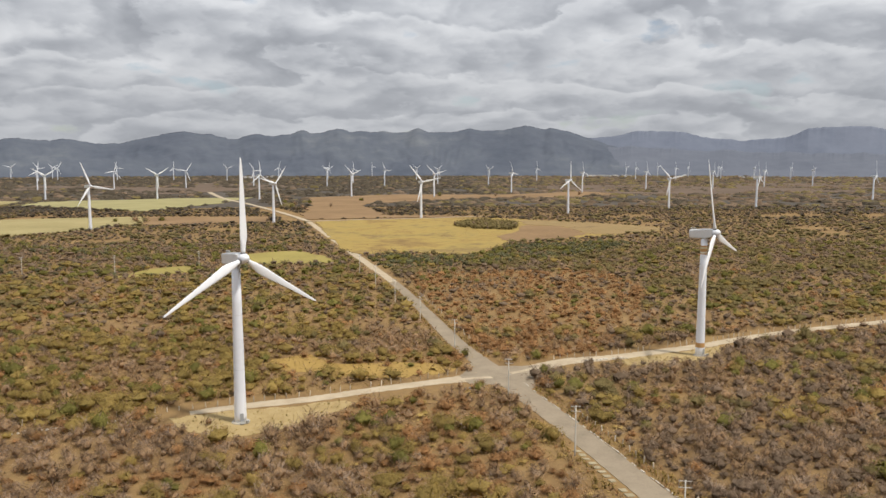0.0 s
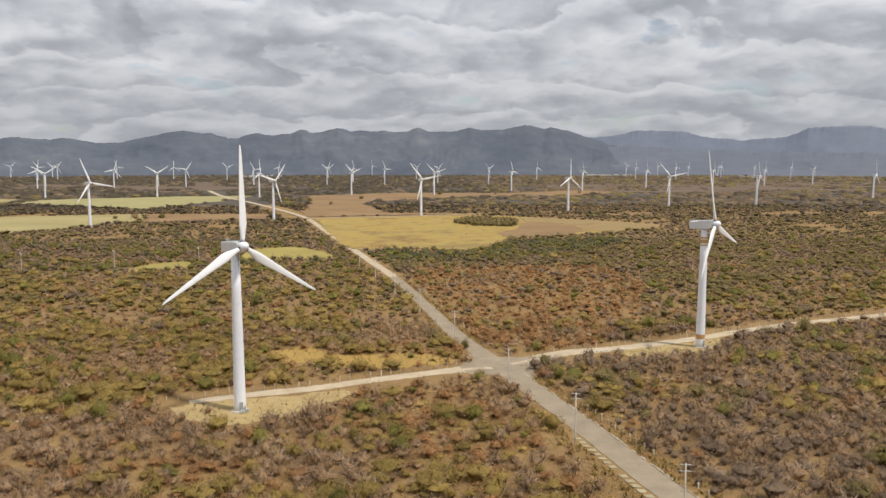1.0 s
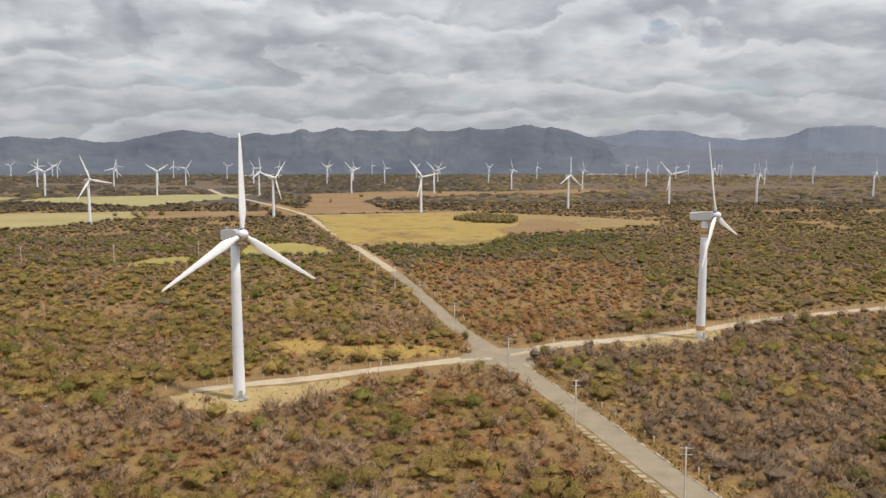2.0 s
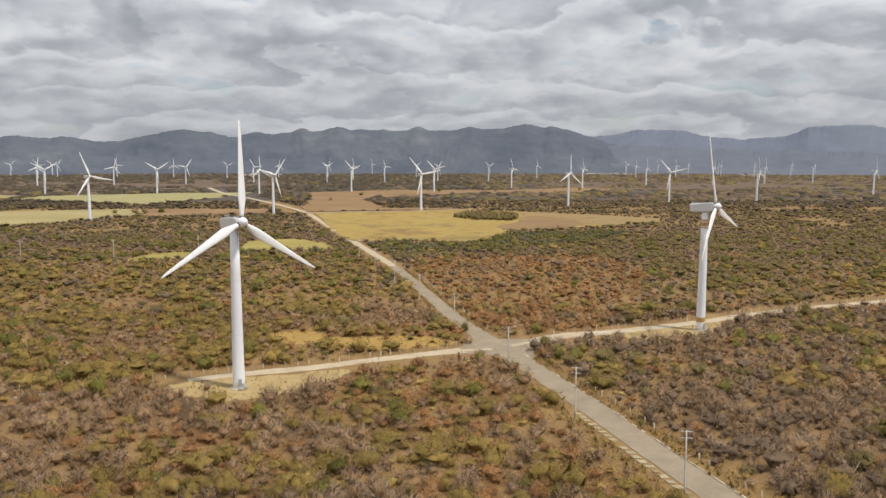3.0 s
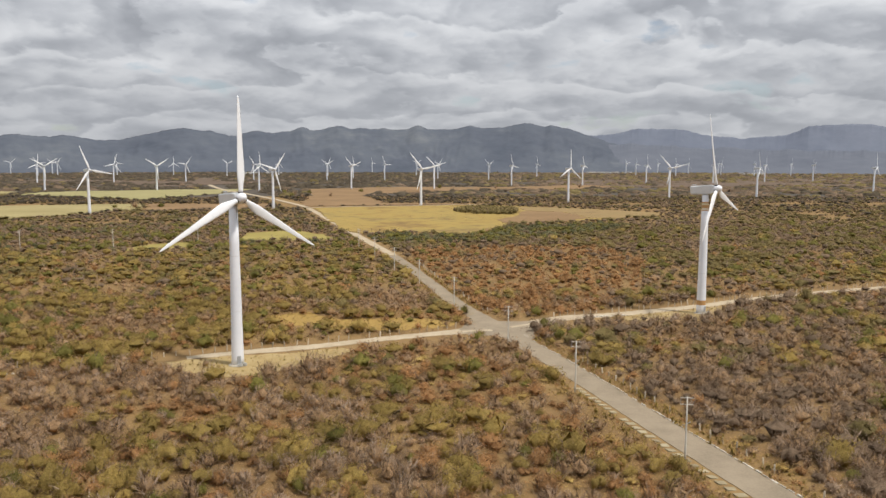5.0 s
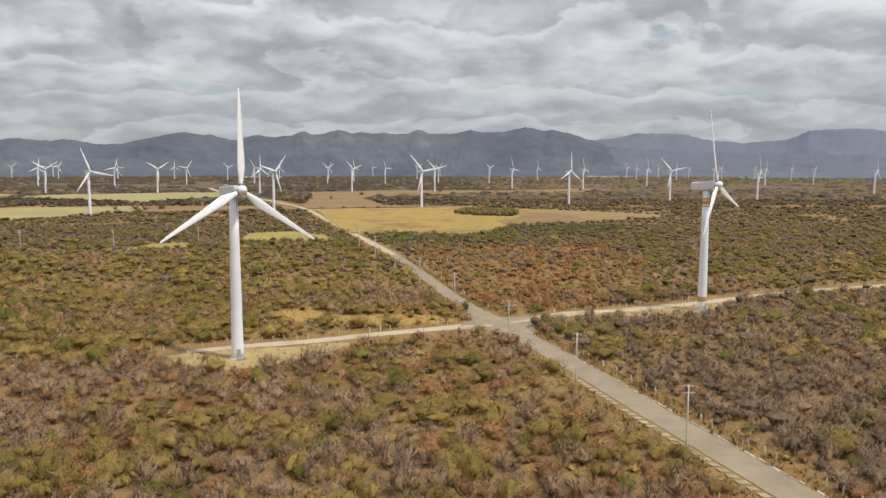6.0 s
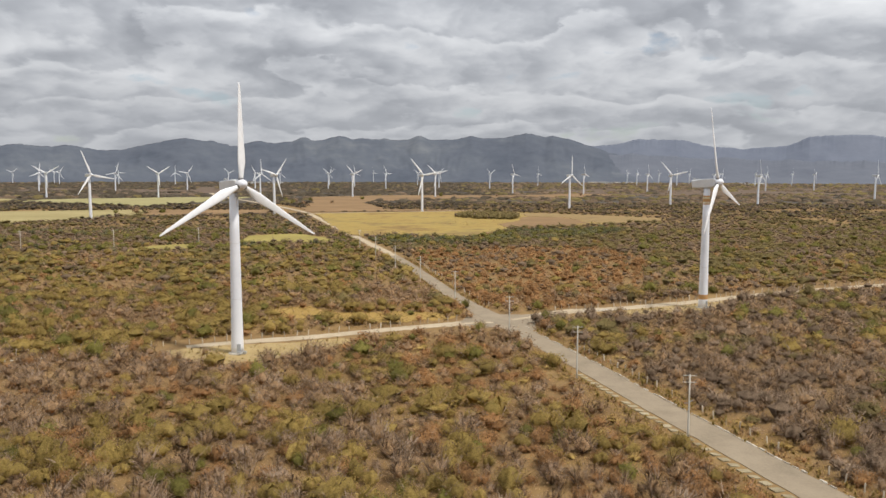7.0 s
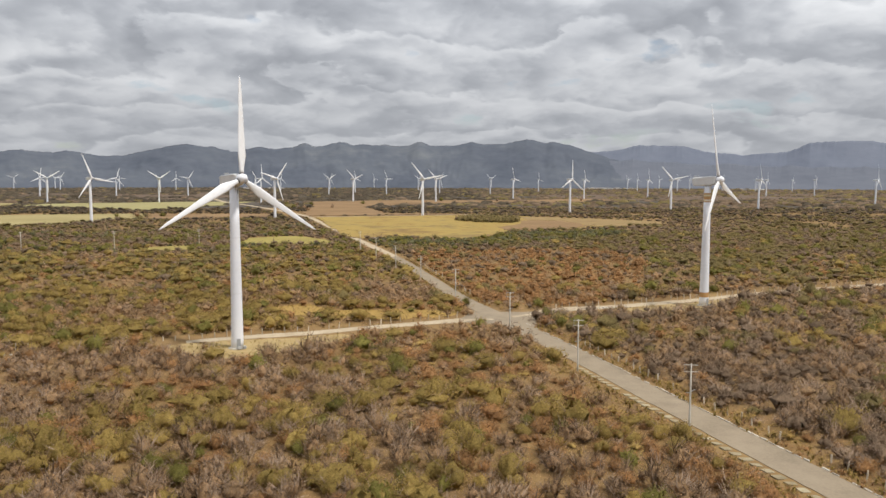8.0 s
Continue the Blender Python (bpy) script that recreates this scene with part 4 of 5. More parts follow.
def shrub(kind, around, levels, leaves, twigs, limbs, leaf, r, h):
    """One plant about its foot: stems, a dense inner mass of clumps, and leaf sprays and twigs over it. Gives vertices, triangles, material numbers and facings."""
    V, T, M, N, n = [], [], [], [], 0

    def take(v, t, m, out):
        nonlocal n
        out = out / (np.linalg.norm(out, axis=1, keepdims=True) + 1e-9)
        e1, e2 = v[t[:, 1]] - v[t[:, 0]], v[t[:, 2]] - v[t[:, 0]]
        away = (np.cross(e1, e2) * out[t[:, 0]]).sum(1) < 0
        t = t.copy()
        t[away] = t[away][:, ::-1]
        V.append(v), T.append(t + n), M.append(np.full(len(t), m, np.int32)), N.append(out)
        n += len(v)

    if kind == CACT:
        k = max(4, limbs + 5)
        a, q = rng.uniform(0, 6.28, k), rng.uniform(0, 0.8, k) * r
        p0 = np.stack((q * np.cos(a), q * np.sin(a), np.zeros(k)), 1)
        p1 = p0 * 1.35 + np.stack((np.zeros(k), np.zeros(k), h * rng.uniform(0.4, 0.95, k)), 1)
        v, t = tubes(p0, p1, np.full(k, 0.20 * r), np.full(k, 0.10 * r))
        take(v, t, CACT, v - np.repeat((p0 + p1) / 2, 6, 0) * [1, 1, 0.9])
    C, R = lobes_of(int(rng.integers(4, 8)), r, h)
    c0 = np.array((0.0, 0.0, h * 0.34))
    # the inner mass: rings of points pushed out to the clumps
    lift = np.radians(np.linspace(-38, 74, levels))
    az = 2 * math.pi * np.arange(around) / around
    d = np.concatenate([np.stack((np.cos(az + 0.5 * i * 6.28 / around) * math.cos(l), np.sin(az + 0.5 * i * 6.28 / around) * math.cos(l), np.full(around, math.sin(l))), 1) for i, l in enumerate(lift)] + [np.array([[0.0, 0.0, 1.0]])])
    reach, out = crown_skin(C, R, c0, d, 0.22 * r)
    inner = {BARE: 0.50, DUSK: 0.54, GOLDG: 0.5, CACT: 0.6, RUST: 0.66}.get(kind, 0.72)
    v = c0 + d * (reach * inner * rng.uniform(0.74, 1.20, len(d)))[:, None]
    v[:, 2] = np.maximum(v[:, 2], 0.05)
    t = []
    for i in range(levels - 1):
        for k in range(around):
            a0, a1, b0, b1 = i * around + k, i * around + (k + 1) % around, (i + 1) * around + k, (i + 1) * around + (k + 1) % around
            t += [(a0, a1, b0), (a1, b1, b0)]
    t += [((levels - 1) * around + k, (levels - 1) * around + (k + 1) % around, levels * around) for k in range(around)]
    take(v, np.array(t), kind, out + rng.normal(0, 0.3, out.shape) + [0, 0, 0.25])

    def spots(count, low=-0.6):
        d = rng.normal(0, 1, (count, 3))
        d[:, 2] = np.where(d[:, 2] < low, -d[:, 2], d[:, 2])
        d /= np.linalg.norm(d, axis=1, keepdims=True)
        return (d, *crown_skin(C, R, c0, d, 0.22 * r))

    if limbs:
        d, reach, _ = spots(limbs, 0.1)
        tip = c0 + d * (reach * rng.uniform(0.95, 1.22, limbs))[:, None]
        mid = tip * [0.45, 0.45, 0.55] + rng.normal(0, 0.12, (limbs, 3)) * r
        th = rng.uniform(0.04, 0.08, limbs)
        ends = [(tip, 0.35)]
        if twigs:
            ends += [(mid + (tip - mid) * rng.uniform(0.7, 1.1, (limbs, 1)) + rng.normal(0, 0.26, (limbs, 3)) * r * [1, 1, 0.5], 0.3) for _ in (0, 1)]
        v, t = stems(mid, ends, th)
        take(v, t, BARK, rng.normal(0, 0.5, v.shape) + [0, 0, 0.7])
    if leaves > 20:
        # low growth and litter about the foot
        k = leaves // 3
        a, q = rng.uniform(0, 6.283, k), r * np.sqrt(rng.uniform(0.1, 1.7, k))
        c = np.stack((q * np.cos(a), q * np.sin(a), rng.uniform(0.05, 0.42, k) * h * np.clip(1.5 - q / r, 0.3, 1)), 1)
        v, t = flakes(c, leaf * rng.uniform(0.9, 1.8, k), np.tile([0.0, 0.0, 1.0], (k, 1)), 0.6, 0.5)
        take(v, t, {OLIVE: BARE, GREEN: OLIVE, DULL: DUSK}.get(kind, kind), np.tile([0.0, 0.0, 1.0], (3 * k, 1)) + rng.normal(0, 0.3, (3 * k, 3)))
    if leaves:
        d, reach, out = spots(leaves)
        c = c0 + d * (reach * rng.uniform(inner - 0.05, 1.12, leaves))[:, None]
        c[:, 2] = np.maximum(c[:, 2], 0.12)
        v, t = flakes(c, leaf * rng.uniform(0.6, 1.4, leaves), out, 0.45, 0.38 if kind in (BARE, GOLDG, DUSK) else 0.8)
        take(v, t, kind, np.repeat(out + [0, 0, 0.3] + rng.normal(0, 0.3, d.shape), 3, 0))
    if twigs:
        # bare twigs fan outwards and up through the crown
        d, reach, out = spots(twigs, 0.0)
        c = c0 + d * (reach * rng.uniform(inner - 0.10, 0.98, twigs))[:, None]
        a = out * 0.7 + [0, 0, 0.35] + rng.normal(0, 0.55, (twigs, 3))
        a /= np.linalg.norm(a, axis=1, keepdims=True)
        sd = np.cross(a, out + rng.normal(0, 0.5, (twigs, 3)))
        sd /= np.linalg.norm(sd, axis=1, keepdims=True) + 1e-9
        size = (leaf * rng.uniform(2.2, 6.0, twigs))[:, None]
        w = leaf * rng.uniform(0.16, 0.30, twigs)[:, None]
        v = np.stack((c + a * size, c - sd * w, c + sd * w), 1).reshape(-1, 3)
        take(v, np.arange(3 * twigs).reshape(-1, 3), BARK if kind in (BARE, DUSK) else BARE, np.repeat(out + [0, 0, 0.3] + rng.normal(0, 0.3, d.shape), 3, 0))
    return np.concatenate(V), np.concatenate(T), np.concatenate(M), np.concatenate(N)


def dome(kind, sprays, leaf, r, h):
    """A far crown: a closed uneven dome with ragged sprays over it."""
    n = 6
    V = [(r * rng.uniform(-0.25, 0.25), r * rng.uniform(-0.25, 0.25), h * rng.uniform(0.75, 0.95))]
    for z, q in ((0.60, 0.62), (0.0, 0.95)):
        for i in range(n):
            a = 2 * math.pi * (i + rng.uniform(-0.3, 0.3)) / n
            k = r * q * rng.uniform(0.5, 1.3)
            V.append((k * math.cos(a), k * math.sin(a), h * z * rng.uniform(0.55, 1.35)))
    T = [(0, 1 + i, 1 + (i + 1) % n) for i in range(n)]
    for i in range(n):
        j = (i + 1) % n
        T += [(1 + i, 1 + n + i, 1 + n + j), (1 + i, 1 + n + j, 1 + j)]
    V, T = np.array(V), np.array(T)
    N = V / [r, r, h * 0.8] + [0, 0, 0.5] + rng.normal(0, 0.1, V.shape)
    d = rng.normal(0, 1, (sprays, 3))
    d[:, 2] = np.abs(d[:, 2])
    d /= np.linalg.norm(d, axis=1, keepdims=True)
    c = d * [r, r, h] * rng.uniform(0.75, 1.15, (sprays, 1))
    v, t = flakes(c, leaf * rng.uniform(0.6, 1.3, sprays), d + [0, 0, 0.3], 0.35, 0.8)
    o = np.repeat(d * 0.7 + [0, 0, 0.55] + rng.normal(0, 0.12, d.shape), 3, 0)
    flip = (np.cross(v[t[:, 1]] - v[t[:, 0]], v[t[:, 2]] - v[t[:, 0]]) * o[t[:, 0]]).sum(1) < 0
    t[flip] = t[flip][:, ::-1]
    N = np.concatenate((N, o))
    T = np.concatenate((T, t + len(V)))
    return np.concatenate((V, v)), T, np.full(len(T), kind, np.int32), N / np.linalg.norm(N, axis=1, keepdims=True)


def raw_mesh(name, V, T, M, N, tone=None):
    me = bpy.data.meshes.new(name)
    me.vertices.add(len(V))
    me.vertices.foreach_set("co", V.astype(np.float32).ravel())
    me.loops.add(T.size)
    me.loops.foreach_set("vertex_index", T.astype(np.int32).ravel())
    me.polygons.add(len(T))
    me.polygons.foreach_set("loop_start", np.arange(0, T.size, 3, dtype=np.int32))
    me.polygons.foreach_set("loop_total", np.full(len(T), 3, np.int32))
    used = sorted(set(M.tolist()))
    for k in used:
        me.materials.append(SPECIES[k])
    me.polygons.foreach_set("material_index", np.searchsorted(used, M).astype(np.int32))
    at = me.attributes.new("tone", "FLOAT", "POINT")
    at.data.foreach_set("value", (np.zeros(len(V)) if tone is None else tone).astype(np.float32))
    cn = me.attributes.new("custom_normal", "FLOAT_VECTOR", "POINT")
    cn.data.foreach_set("vector", N.astype(np.float32).ravel())
    me.update(calc_edges=True)
    return me


def scatter(name, pts, kinds, bank, scales, label, sink=0.0):
    """Sows plants from a bank of forms (by kind) over the plan points, all in one sheet of growth."""
    V, T, M, N, tone, n = [], [], [], [], [], 0
    for (x, y), k, s in zip(pts, kinds, scales):
        forms = bank[k]
        v, t, m, o = forms[int(rng.integers(len(forms)))]
        a = rng.uniform(0, 6.2832)
        c, sn = math.cos(a) * s, math.sin(a) * s
        w = np.empty_like(v)
        w[:, 0], w[:, 1], w[:, 2] = v[:, 0] * c - v[:, 1] * sn + x, v[:, 0] * sn + v[:, 1] * c + y, v[:, 2] * s * rng.uniform(0.8, 1.2) - sink
        q = np.empty_like(o)
        q[:, 0], q[:, 1], q[:, 2] = (o[:, 0] * c - o[:, 1] * sn) / s, (o[:, 0] * sn + o[:, 1] * c) / s, o[:, 2]
        V.append(w), T.append(t + n), M.append(m), N.append(q), tone.append(np.full(len(v), rng.uniform()))
        n += len(v)
    if not V:
        return None
    ob = new(name, raw_mesh(name, np.concatenate(V), np.concatenate(T), np.concatenate(M), np.concatenate(N), np.concatenate(tone)))
    return tagged(ob, label, "scrub", kind="stuff")


def bank_of(forms, around, levels, leaves, twigs, limbs, leaf, r, h):
    """Several forms of every kind of plant; each kind has its own share of leaves, twigs and limbs, breadth and height."""
    out = {}
    for k in (BARE, OLIVE, GREEN, RUST, GOLDG, CACT, DULL, DUSK, WOOD):
        f = {WOOD: (1.0, 0.3, 0.5, 1.1, 1.1), BARE: (0.8, 1.6, 1.3, 0.95, 1.0), OLIVE: (1.3, 0.5, 0.6, 1.15, 1.0), GREEN: (1.3, 0.2, 0.5, 1.05, 1.1), RUST: (1.1, 0.7, 0.6, 0.85, 0.68), GOLDG: (0.8, 0.5, 0, 0.8, 0.35), CACT: (1.0, 0.2, 0.6, 0.85, 0.9), DULL: (1.3, 0.3, 0.5, 1.15, 1.0), DUSK: (0.9, 1.2, 1.1, 1.05, 1.0)}[k]
        out[k] = [shrub(k, around, levels, max(3, int(leaves * f[0])), int(twigs * f[1]), int(limbs * f[2]), leaf, r * f[3] * rng.uniform(0.8, 1.2), h * f[4] * rng.uniform(0.85, 1.2)) for _ in range(forms)]
    return out


def sow(x0, x1, y0, y1, step, wide):
    """Uneven grid of plan points over the ground that the clearings, fields and roads leave free."""
    gx, gy = np.meshgrid(np.arange(x0, x1, step), np.arange(y0, y1, step))
    gx, gy = gx + rng.uniform(-0.48, 0.48, gx.shape) * step, gy + rng.uniform(-0.48, 0.48, gy.shape) * step
    px, py = gx.ravel(), gy.ravel()
    keep = np.abs(px) < 0.64 * py + wide
    px, py = px[keep], py[keep]
    gap = step * 0.42 + (0.5 if step < 4 else 0.0)
    side = px - np.interp(py, [35, 101.6, 150, 173, 196.6, 217.7, 238], [78, 60.3, 47.4, 41.6, 35.3, 29.3, 24.3])
    free = near_line(px, py, ROAD_NEAR) > np.where((side < 0) & (py < 180), 7.3, np.where((side > 0) & (py < 205), 5.9, 4.1)) + gap
    free &= near_line(px, py, ROAD_FAR) > 4.2 + gap
    free &= near_line(px, py, LANE_FAR) > 16 + gap
    free &= near_line(px, py, [(-140, 874), (-73, 902), (-10, 919), (45, 944), (110, 960)]) > 7 + gap
    south = py < np.interp(px, [-80, -51, -17, 8, 22], [198, 209, 223, 234, 237])
    free &= near_line(px, py, TRACK_WEST) > np.where(south & (px < 18), np.interp(px, [-30, 6, 16], [9.5, 8.5, 5.0]), 6.3) + gap * 0.6
    south = py < np.interp(px, [27, 47, 68, 102, 148, 199], [241, 255, 262, 276, 300, 319])
    free &= near_line(px, py, TRACK_EAST) > np.where(south, np.interp(px, [30, 60, 100, 130], [3.8, 7.0, 7.5, 4.6]), 6.6) + gap * 0.6
    tower = (np.hypot(px + 50.1, py - 196) < 8) | (near_line(px, py, TRACK_WEST) < 8.5)
    free &= ~(inside(px, py, PAD_1) & (tower | (rng.uniform(0, 1, len(px)) < 0.8)))
    for poly in (PAD_2, CLEAR_1, YELLOW, TILLED, PALE_WEST, BROWN_WEST, GREEN_WEST, PALE_WEST_FAR, SPOT_1, SPOT_2):
        ins = inside(px, py, poly)
        free &= ~ins
    for poly in (RED_WEST, RED_EAST, RED_MID):
        free &= ~(inside(px, py, poly) & (patchy(px, py * 3.0, 300, 2.0) < 0.12))
    free &= ~(inside(px, py, GOLD) & (rng.uniform(0, 1, len(px)) < 0.86))
    free &= ~(inside(px, py, GOLD_STRIP) & (rng.uniform(0, 1, len(px)) < 0.6))
    free &= ~(inside(px, py, GOLD_EDGE) & (rng.uniform(0, 1, len(px)) < 0.3))
    return px[free], py[free]


def patchy(px, py, size, seed):
    return np.array([noise.fractal(Vector((x / size + seed, y / size, seed * 1.7)), 0.8, 2.0, 3) for x, y in zip(px, py)])


def choose(px, py):
    """Which plant grows where: rusty shrubs along the road and east of it, olive west of it, grey bare thicket nearest."""
    n = len(px)
    a, b = patchy(px, py, 34, 1.0), patchy(px, py, 13, 5.0)
    side = px - np.interp(py, [35, 101, 150, 238, 290, 430, 564, 815], [78, 60, 47, 24, 9, -20, -56, -124])
    west = side < 0
    north = py > np.where(west, np.interp(px, [-120, -70, -17, 22], [190, 203, 224, 238]), np.interp(px, [24, 68, 120, 199, 275], [240, 261, 287, 319, 349]))
    # weights of bare, olive, green, rust, gold, cactus
    w = np.zeros((n, 6))
    w[:] = (0.60, 0.07, 0.02, 0.26, 0.05, 0)
    w[west & ~north & (side < -45)] = (0.56, 0.23, 0.03, 0.15, 0.03, 0)
    w[~west & ~north] = (0.80, 0.09, 0.02, 0.08, 0.01, 0)
    w[west & north] = (0.28, 0.56, 0.05, 0.09, 0.02, 0)
    w[~west & north] = (0.42, 0.40, 0.06, 0.11, 0.01, 0)
    w[inside(px, py, RUSTY)] = (0.16, 0.06, 0.02, 0.74, 0.02, 0)
    by_road = (side > -22) & (side < 14) & (py < 260)
    w[by_road] = w[by_road] * 0.45 + np.array((0.08, 0.05, 0.02, 0.36, 0.16, 0))
    w[inside(px, py, GOLD) | inside(px, py, GOLD_STRIP)] = (0.1, 0.2, 0.03, 0.25, 0.42, 0)
    w[west & (py > 440) & (py < 740)] = (0.60, 0.10, 0.16, 0.02, 0, 0.12)
    w[inside(px, py, HEDGE)] = (0.12, 0.06, 0.22, 0, 0, 0.6)
    w[inside(px, py, CLUMP)] = (0.25, 0.15, 0.4, 0.1, 0, 0.1)
    far = np.clip((py - 450) / 600, 0, 1)[:, None]
    w = w * (1 - far) + far * np.array((0.66, 0.20, 0.06, 0.08, 0, 0)) * (1 - inside(px, py, HEDGE)[:, None]) + far * w * inside(px, py, HEDGE)[:, None]
    w[:, 1] *= np.exp(2.4 * a)
    w[:, 2] *= np.exp(3.5 * b + a)
    w[:, 0] *= np.exp(-2.2 * a)
    w[:, 3] *= np.exp(3.0 * b)
    c = np.cumsum(w, 1)
    k = (c < rng.uniform(0, 1, (n, 1)) * c[:, -1:]).sum(1).clip(0, 5)
    # duller, greyer kinds with distance and east of the road
    dulled = rng.uniform(0, 1, n) < np.clip((py - np.where(west, 260, 210)) / np.where(west, 330, 260), 0, 0.92)
    # near east, half the bushes turn greyer and darker to paint cloud shade
    dulled |= ~west & ~north & (rng.uniform(0, 1, n) < 0.5)
    k = np.where(dulled & (k == OLIVE), DULL, k)
    k = np.where(dulled & ((k == BARE) | ((k == RUST) & ~inside(px, py, RUSTY))), DUSK, k)
    return k


# the nearest shrubs, one by one
NAMES = {BARE: ("leafless grey-brown thorn bush with pale stems", "bush"), DUSK: ("grey leafless thorn bush, darkened with painted cloud shade", "bush"), OLIVE: ("olive-green leafy shrub among bare bushes", "shrub"), GREEN: ("fresh green shrub among bare bushes", "shrub"),
         RUST: ("low shrub with rusty dead leaves", "shrub"), GOLDG: ("tuft of golden dry grass", "grass tuft")}
fine_bank = bank_of(6, 12, 4, 380, 130, 12, 0.125, 2.35, 3.1)
masters = {}
for k in NAMES:
    masters[k] = []
    for v, t, m, o in fine_bank[k]:
        pieces = []
        for nm, pick in (("stem", m == BARK), ("foliage", m != BARK)):
            tt = t[pick]
            if len(tt):
                ids, inv = np.unique(tt, return_inverse=True)
                pieces.append((nm, raw_mesh(nm, v[ids], inv.reshape(-1, 3), m[pick], o[ids])))
        masters[k].append(pieces)
NEAR_EDGE = 132.0
px, py = sow(-90, 110, 98, NEAR_EDGE, 3.3, 6)
kinds = choose(px, py)
kinds[kinds == CACT] = BARE
kinds[kinds == DULL] = OLIVE
for x, y, k in zip(px, py, kinds):
    k = int(k)
    pieces = masters[k][int(rng.integers(6))]
    top = tagged(holder("grass_tuft" if k == GOLDG else "thorn_bush" if k in (BARE, DUSK) else "shrub", pose(x, y, 0, 0, 0, rng.uniform(0, 360))), *NAMES[k], group="bushes nearest the road")
    s = rng.uniform(1.1, 1.5) if rng.uniform() < 0.3 else rng.uniform(0.6, 1.0)
    top.scale = (s, s, s * rng.uniform(0.85, 1.2))
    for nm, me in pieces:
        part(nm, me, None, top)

# further scrub, ever coarser
for nm, y0, y1, step, wide, forms, spec, lab in (
        ("scrub_before", 30, 98, 3.8, 12, 5, (8, 3, 40, 10, 3, 0.4, 2.2, 3.2), "thicket of dry thorn scrub"),
        ("scrub_near", NEAR_EDGE, 190, 3.3, 8, 12, (9, 3, 225, 62, 6, 0.165, 2.4, 2.85), "dense thicket of bare and olive thorn scrub"),
        ("scrub_middle", 190, 300, 3.5, 8, 10, (8, 3, 94, 20, 2, 0.24, 2.5, 2.85), "dense thicket of olive and rusty thorn scrub"),
        ("scrub_beyond", 300, 640, 4.8, 10, 9, (6, 3, 26, 3, 0, 0.44, 3.2, 2.6), "thicket of olive and grey thorn scrub"),
        ("scrub_far", 640, 1150, 6.3, 20, 7, (6, 3, 5, 0, 0, 0.65, 4.4, 2.5), "far thorn scrub and trees"),
        ("woods_far", 1150, 3500, 18.0, 60, 6, (0, 0, 12, 0, 0, 1.8, 9.5, 4.2), "far woodland between the fields")):
    px, py = sow(-0.64 * y1 - wide, 0.64 * y1 + wide, y0, y1, step, wide)
    if y0 > 600:
        thin = patchy(px, py, 90, 3.0) < (0.45 if y0 < 1000 else 0.24)
        px, py = px[thin], py[thin]
    kinds = choose(px, py)
    if y0 < 1000:
        bank = bank_of(forms, *spec)
    if y0 > 600:
        # far crowns take dull colours that hold the haze of distance
        kinds = np.array([CACT, DULL, DUSK])[np.select([kinds == CACT, np.isin(kinds, (OLIVE, GREEN, DULL))], [0, 1], 2)]
        # dark WOOD crowns, mostly in the west, paint cloud shade onto the plain
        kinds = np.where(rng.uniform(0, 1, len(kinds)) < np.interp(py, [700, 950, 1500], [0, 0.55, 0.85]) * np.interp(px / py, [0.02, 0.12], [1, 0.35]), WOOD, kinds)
    if y0 > 1000:
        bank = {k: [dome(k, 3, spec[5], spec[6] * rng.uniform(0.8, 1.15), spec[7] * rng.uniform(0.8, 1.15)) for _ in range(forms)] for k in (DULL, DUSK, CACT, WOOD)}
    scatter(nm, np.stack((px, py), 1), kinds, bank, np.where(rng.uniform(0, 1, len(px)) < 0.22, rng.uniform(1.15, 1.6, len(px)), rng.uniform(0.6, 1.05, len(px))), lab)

# dry grass and low growth on the verges
vx, vy = [], []
for line, lo, hi in ((curve_near, 4.3, 8.6), (curve_near, -9.6, -6.3), (curve_far, 3.5, 5.6), (curve_far, -5.6, -3.5)):
    for off in np.arange(lo, hi, 0.75):
        for x, y, dx, dy in along(edge_of([p for p in line if 84 < p[1] < 420], off), 1.1):
            if rng.uniform() < 0.9 and not (10 < x < 40 and 222 < y < 262):
                vx.append(x + rng.uniform(-0.5, 0.5)), vy.append(y + rng.uniform(-0.5, 0.5))
vk = rng.choice([GOLDG, OLIVE, RUST, BARE], len(vx), p=(0.55, 0.25, 0.12, 0.08))
scatter("verge_grass", np.stack((vx, vy), 1), vk, bank_of(6, 5, 2, 26, 6, 0, 0.15, 1.1, 1.2), rng.uniform(0.5, 1.05, len(vx)), "yellow dry grass and low weeds along the road")
# sparse grass on the clearings
gx, gy = rng.uniform(-72, 112, 26000), rng.uniform(134, 280, 26000)
ok = ((inside(gx, gy, GOLD) | inside(gx, gy, GOLD_STRIP)) & (rng.uniform(0, 1, len(gx)) < 0.9)) | ((inside(gx, gy, PAD_1) | inside(gx, gy, CLEAR_1) | inside(gx, gy, PAD_2) | inside(gx, gy, GOLD_EDGE)) & (rng.uniform(0, 1, len(gx)) < 0.75))
ok &= (near_line(gx, gy, TRACK_WEST) > 2.8) & (near_line(gx, gy, TRACK_EAST) > 2.8) & (np.hypot(gx + 50.1, gy - 196) > 4.5) & (np.hypot(gx - 97.5, gy - 263.1) > 4.5)
gx, gy = gx[ok], gy[ok]
scatter("clearing_grass", np.stack((gx, gy), 1), rng.choice([GOLDG, OLIVE, BARE], len(gx), p=(0.72, 0.14, 0.14)), bank_of(6, 4, 2, 12, 4, 0, 0.14, 0.9, 0.9), rng.uniform(0.35, 0.8, len(gx)), "sparse golden grass on the clearings")


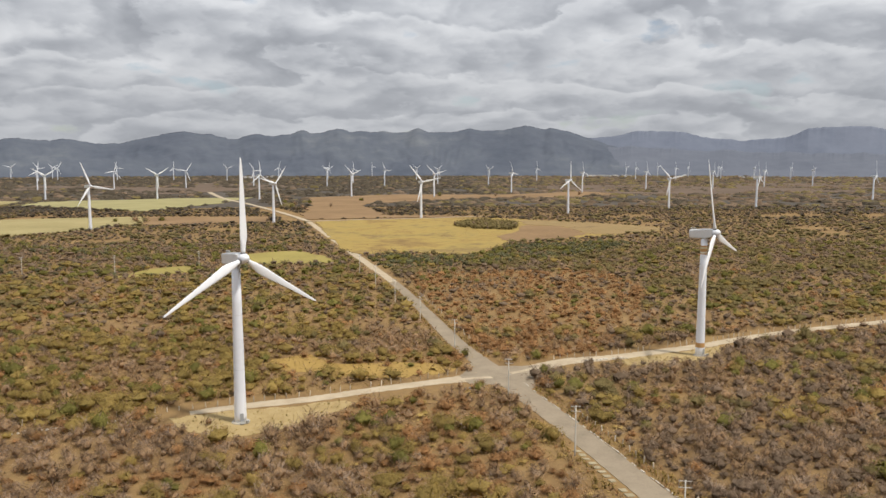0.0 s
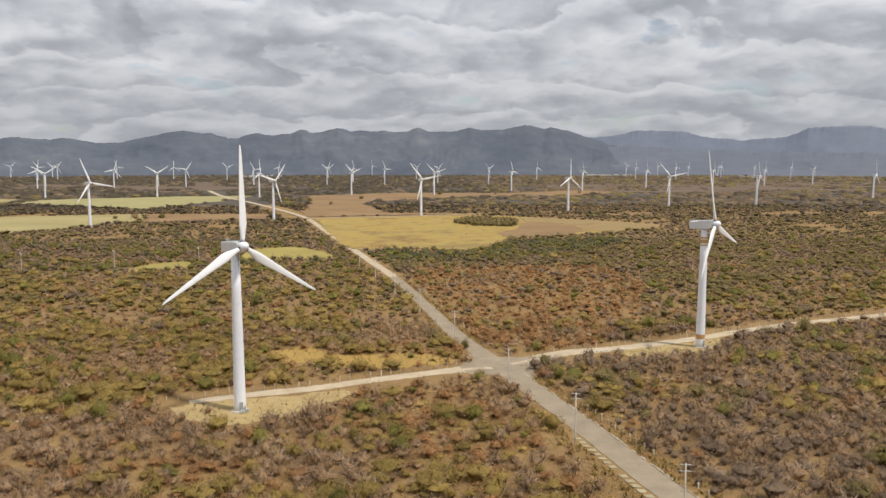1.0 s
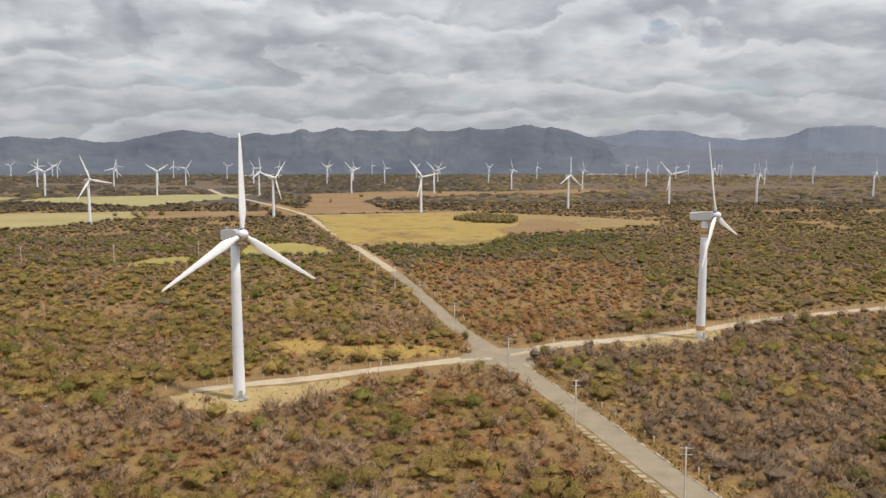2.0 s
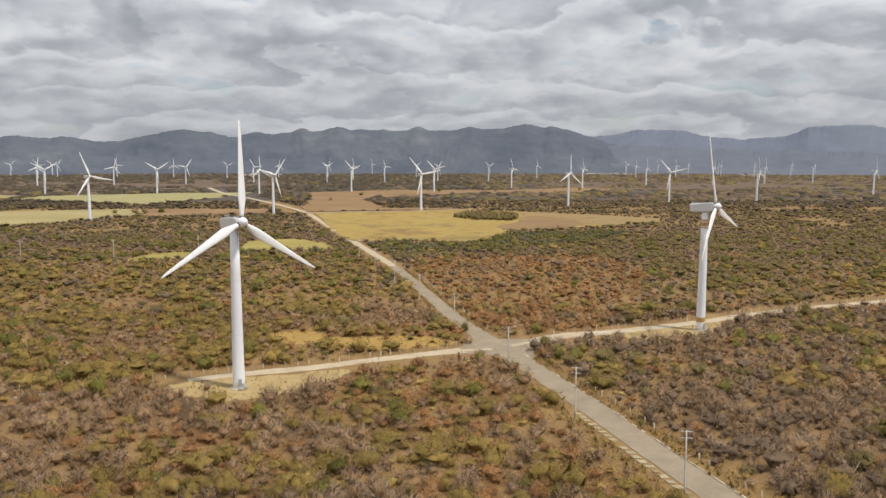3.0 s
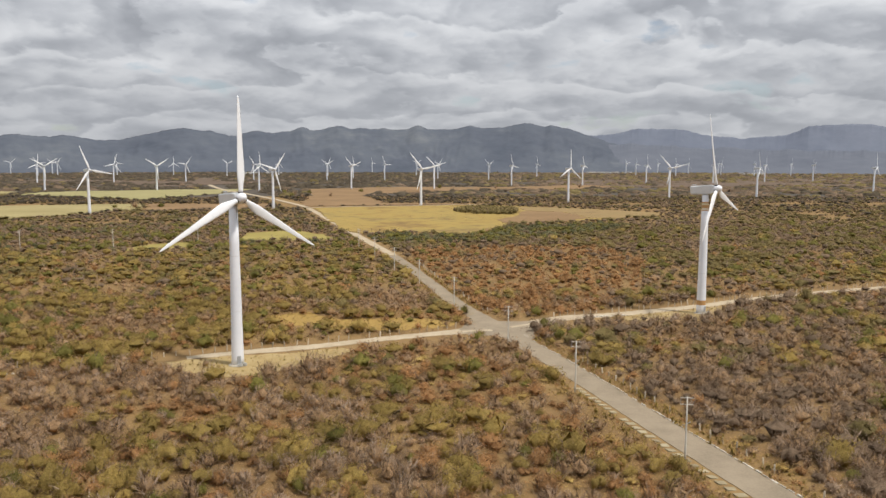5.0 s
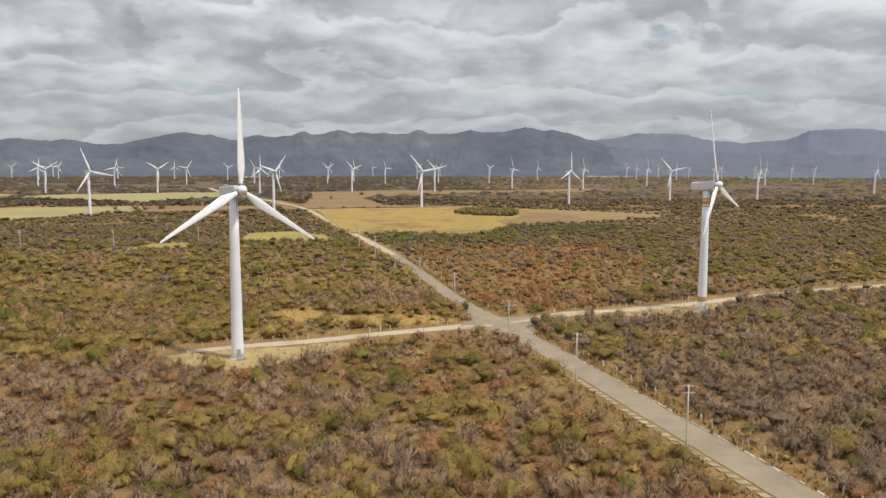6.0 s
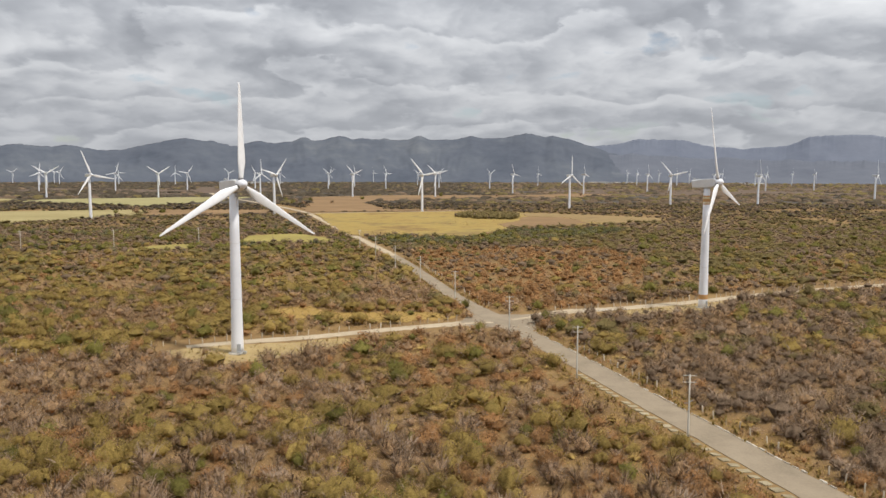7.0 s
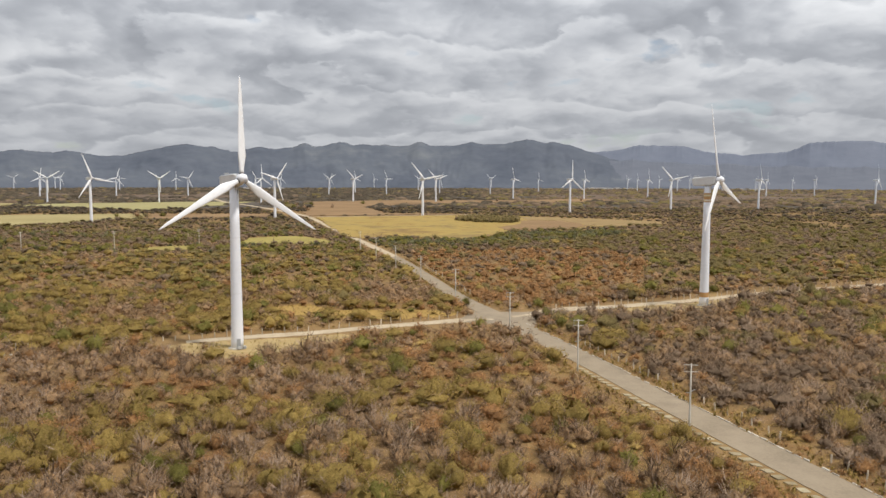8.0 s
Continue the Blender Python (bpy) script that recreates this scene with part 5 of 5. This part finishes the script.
def field_tree(x, y, k, s, label):
    pieces = masters[k][int(rng.integers(6))]
    t = tagged(holder("tree", pose(x, y, 0, 0, 0, rng.uniform(0, 360))), label, "tree", "lone trees")
    t.scale = (s, s, s)
    for nm, me in pieces:
        part("trunk" if nm == "stem" else "crown", me, None, t)


for x, y, s in ((-338, 872, 2.6), (-312, 884, 1.8), (-360, 870, 1.6), (-232, 1215, 2.4), (-212, 1190, 2.8), (-196, 1240, 2.2), (-244, 1290, 2.5), (-120, 1330, 2.0), (-150, 1150, 1.8), (20, 1500, 2.6), (130, 1490, 2.2), (310, 1560, 2.6), (-185, 1105, 2.4), (-172, 1060, 2.0), (-205, 1130, 2.2)):
    field_tree(x, y, GREEN if rng.uniform() < 0.6 else BARE, s, "round dark tree standing alone by a field")
for x, y, s in ((15.5, 221.0, 1.0), (38.0, 239.5, 1.1), (24.6, 201.0, 0.8), (19.0, 262.5, 1.0)):
    field_tree(x - (6 if x == 19.0 else 0), y, GREEN, s, "green bush at the corner of the crossing")

# the dark clump of trees in the yellow field
cx, cy = rng.uniform(20, 100, 420), rng.uniform(755, 875, 420)
ok = inside(cx, cy, CLUMP)
cx, cy = cx[ok], cy[ok]
clump_bank = bank_of(5, 7, 3, 24, 0, 0, 0.6, 3.4, 5.0)
for k, swap in ((GREEN, 7), (BARE, 8), (OLIVE, 7)):
    clump_bank[k] = [(v, t, np.full_like(m, swap), o) for v, t, m, o in clump_bank[k]]
scatter("clump_trees", np.stack((cx, cy), 1), rng.choice([GREEN, BARE, OLIVE], len(cx), p=(0.5, 0.35, 0.15)), clump_bank, rng.uniform(0.7, 1.2, len(cx)), "dark clump of trees in the yellow field")

# rough tufts over the yellow field
fx, fy = rng.uniform(-140, 245, 9000), rng.uniform(555, 940, 9000)
ok = inside(fx, fy, YELLOW) & ~inside(fx, fy, CLUMP) & (patchy(fx, fy, 35, 8.0) > 0.08)
fx, fy = fx[ok], fy[ok]
scatter("field_tufts", np.stack((fx, fy), 1), rng.choice([GOLDG, BARE, RUST], len(fx), p=(0.4, 0.4, 0.2)), bank_of(5, 4, 2, 5, 0, 0, 0.4, 1.6, 1.2), rng.uniform(0.5, 1.1, len(fx)), "tufts of dry grass over the yellow field")
make_kerb()
make_apron()
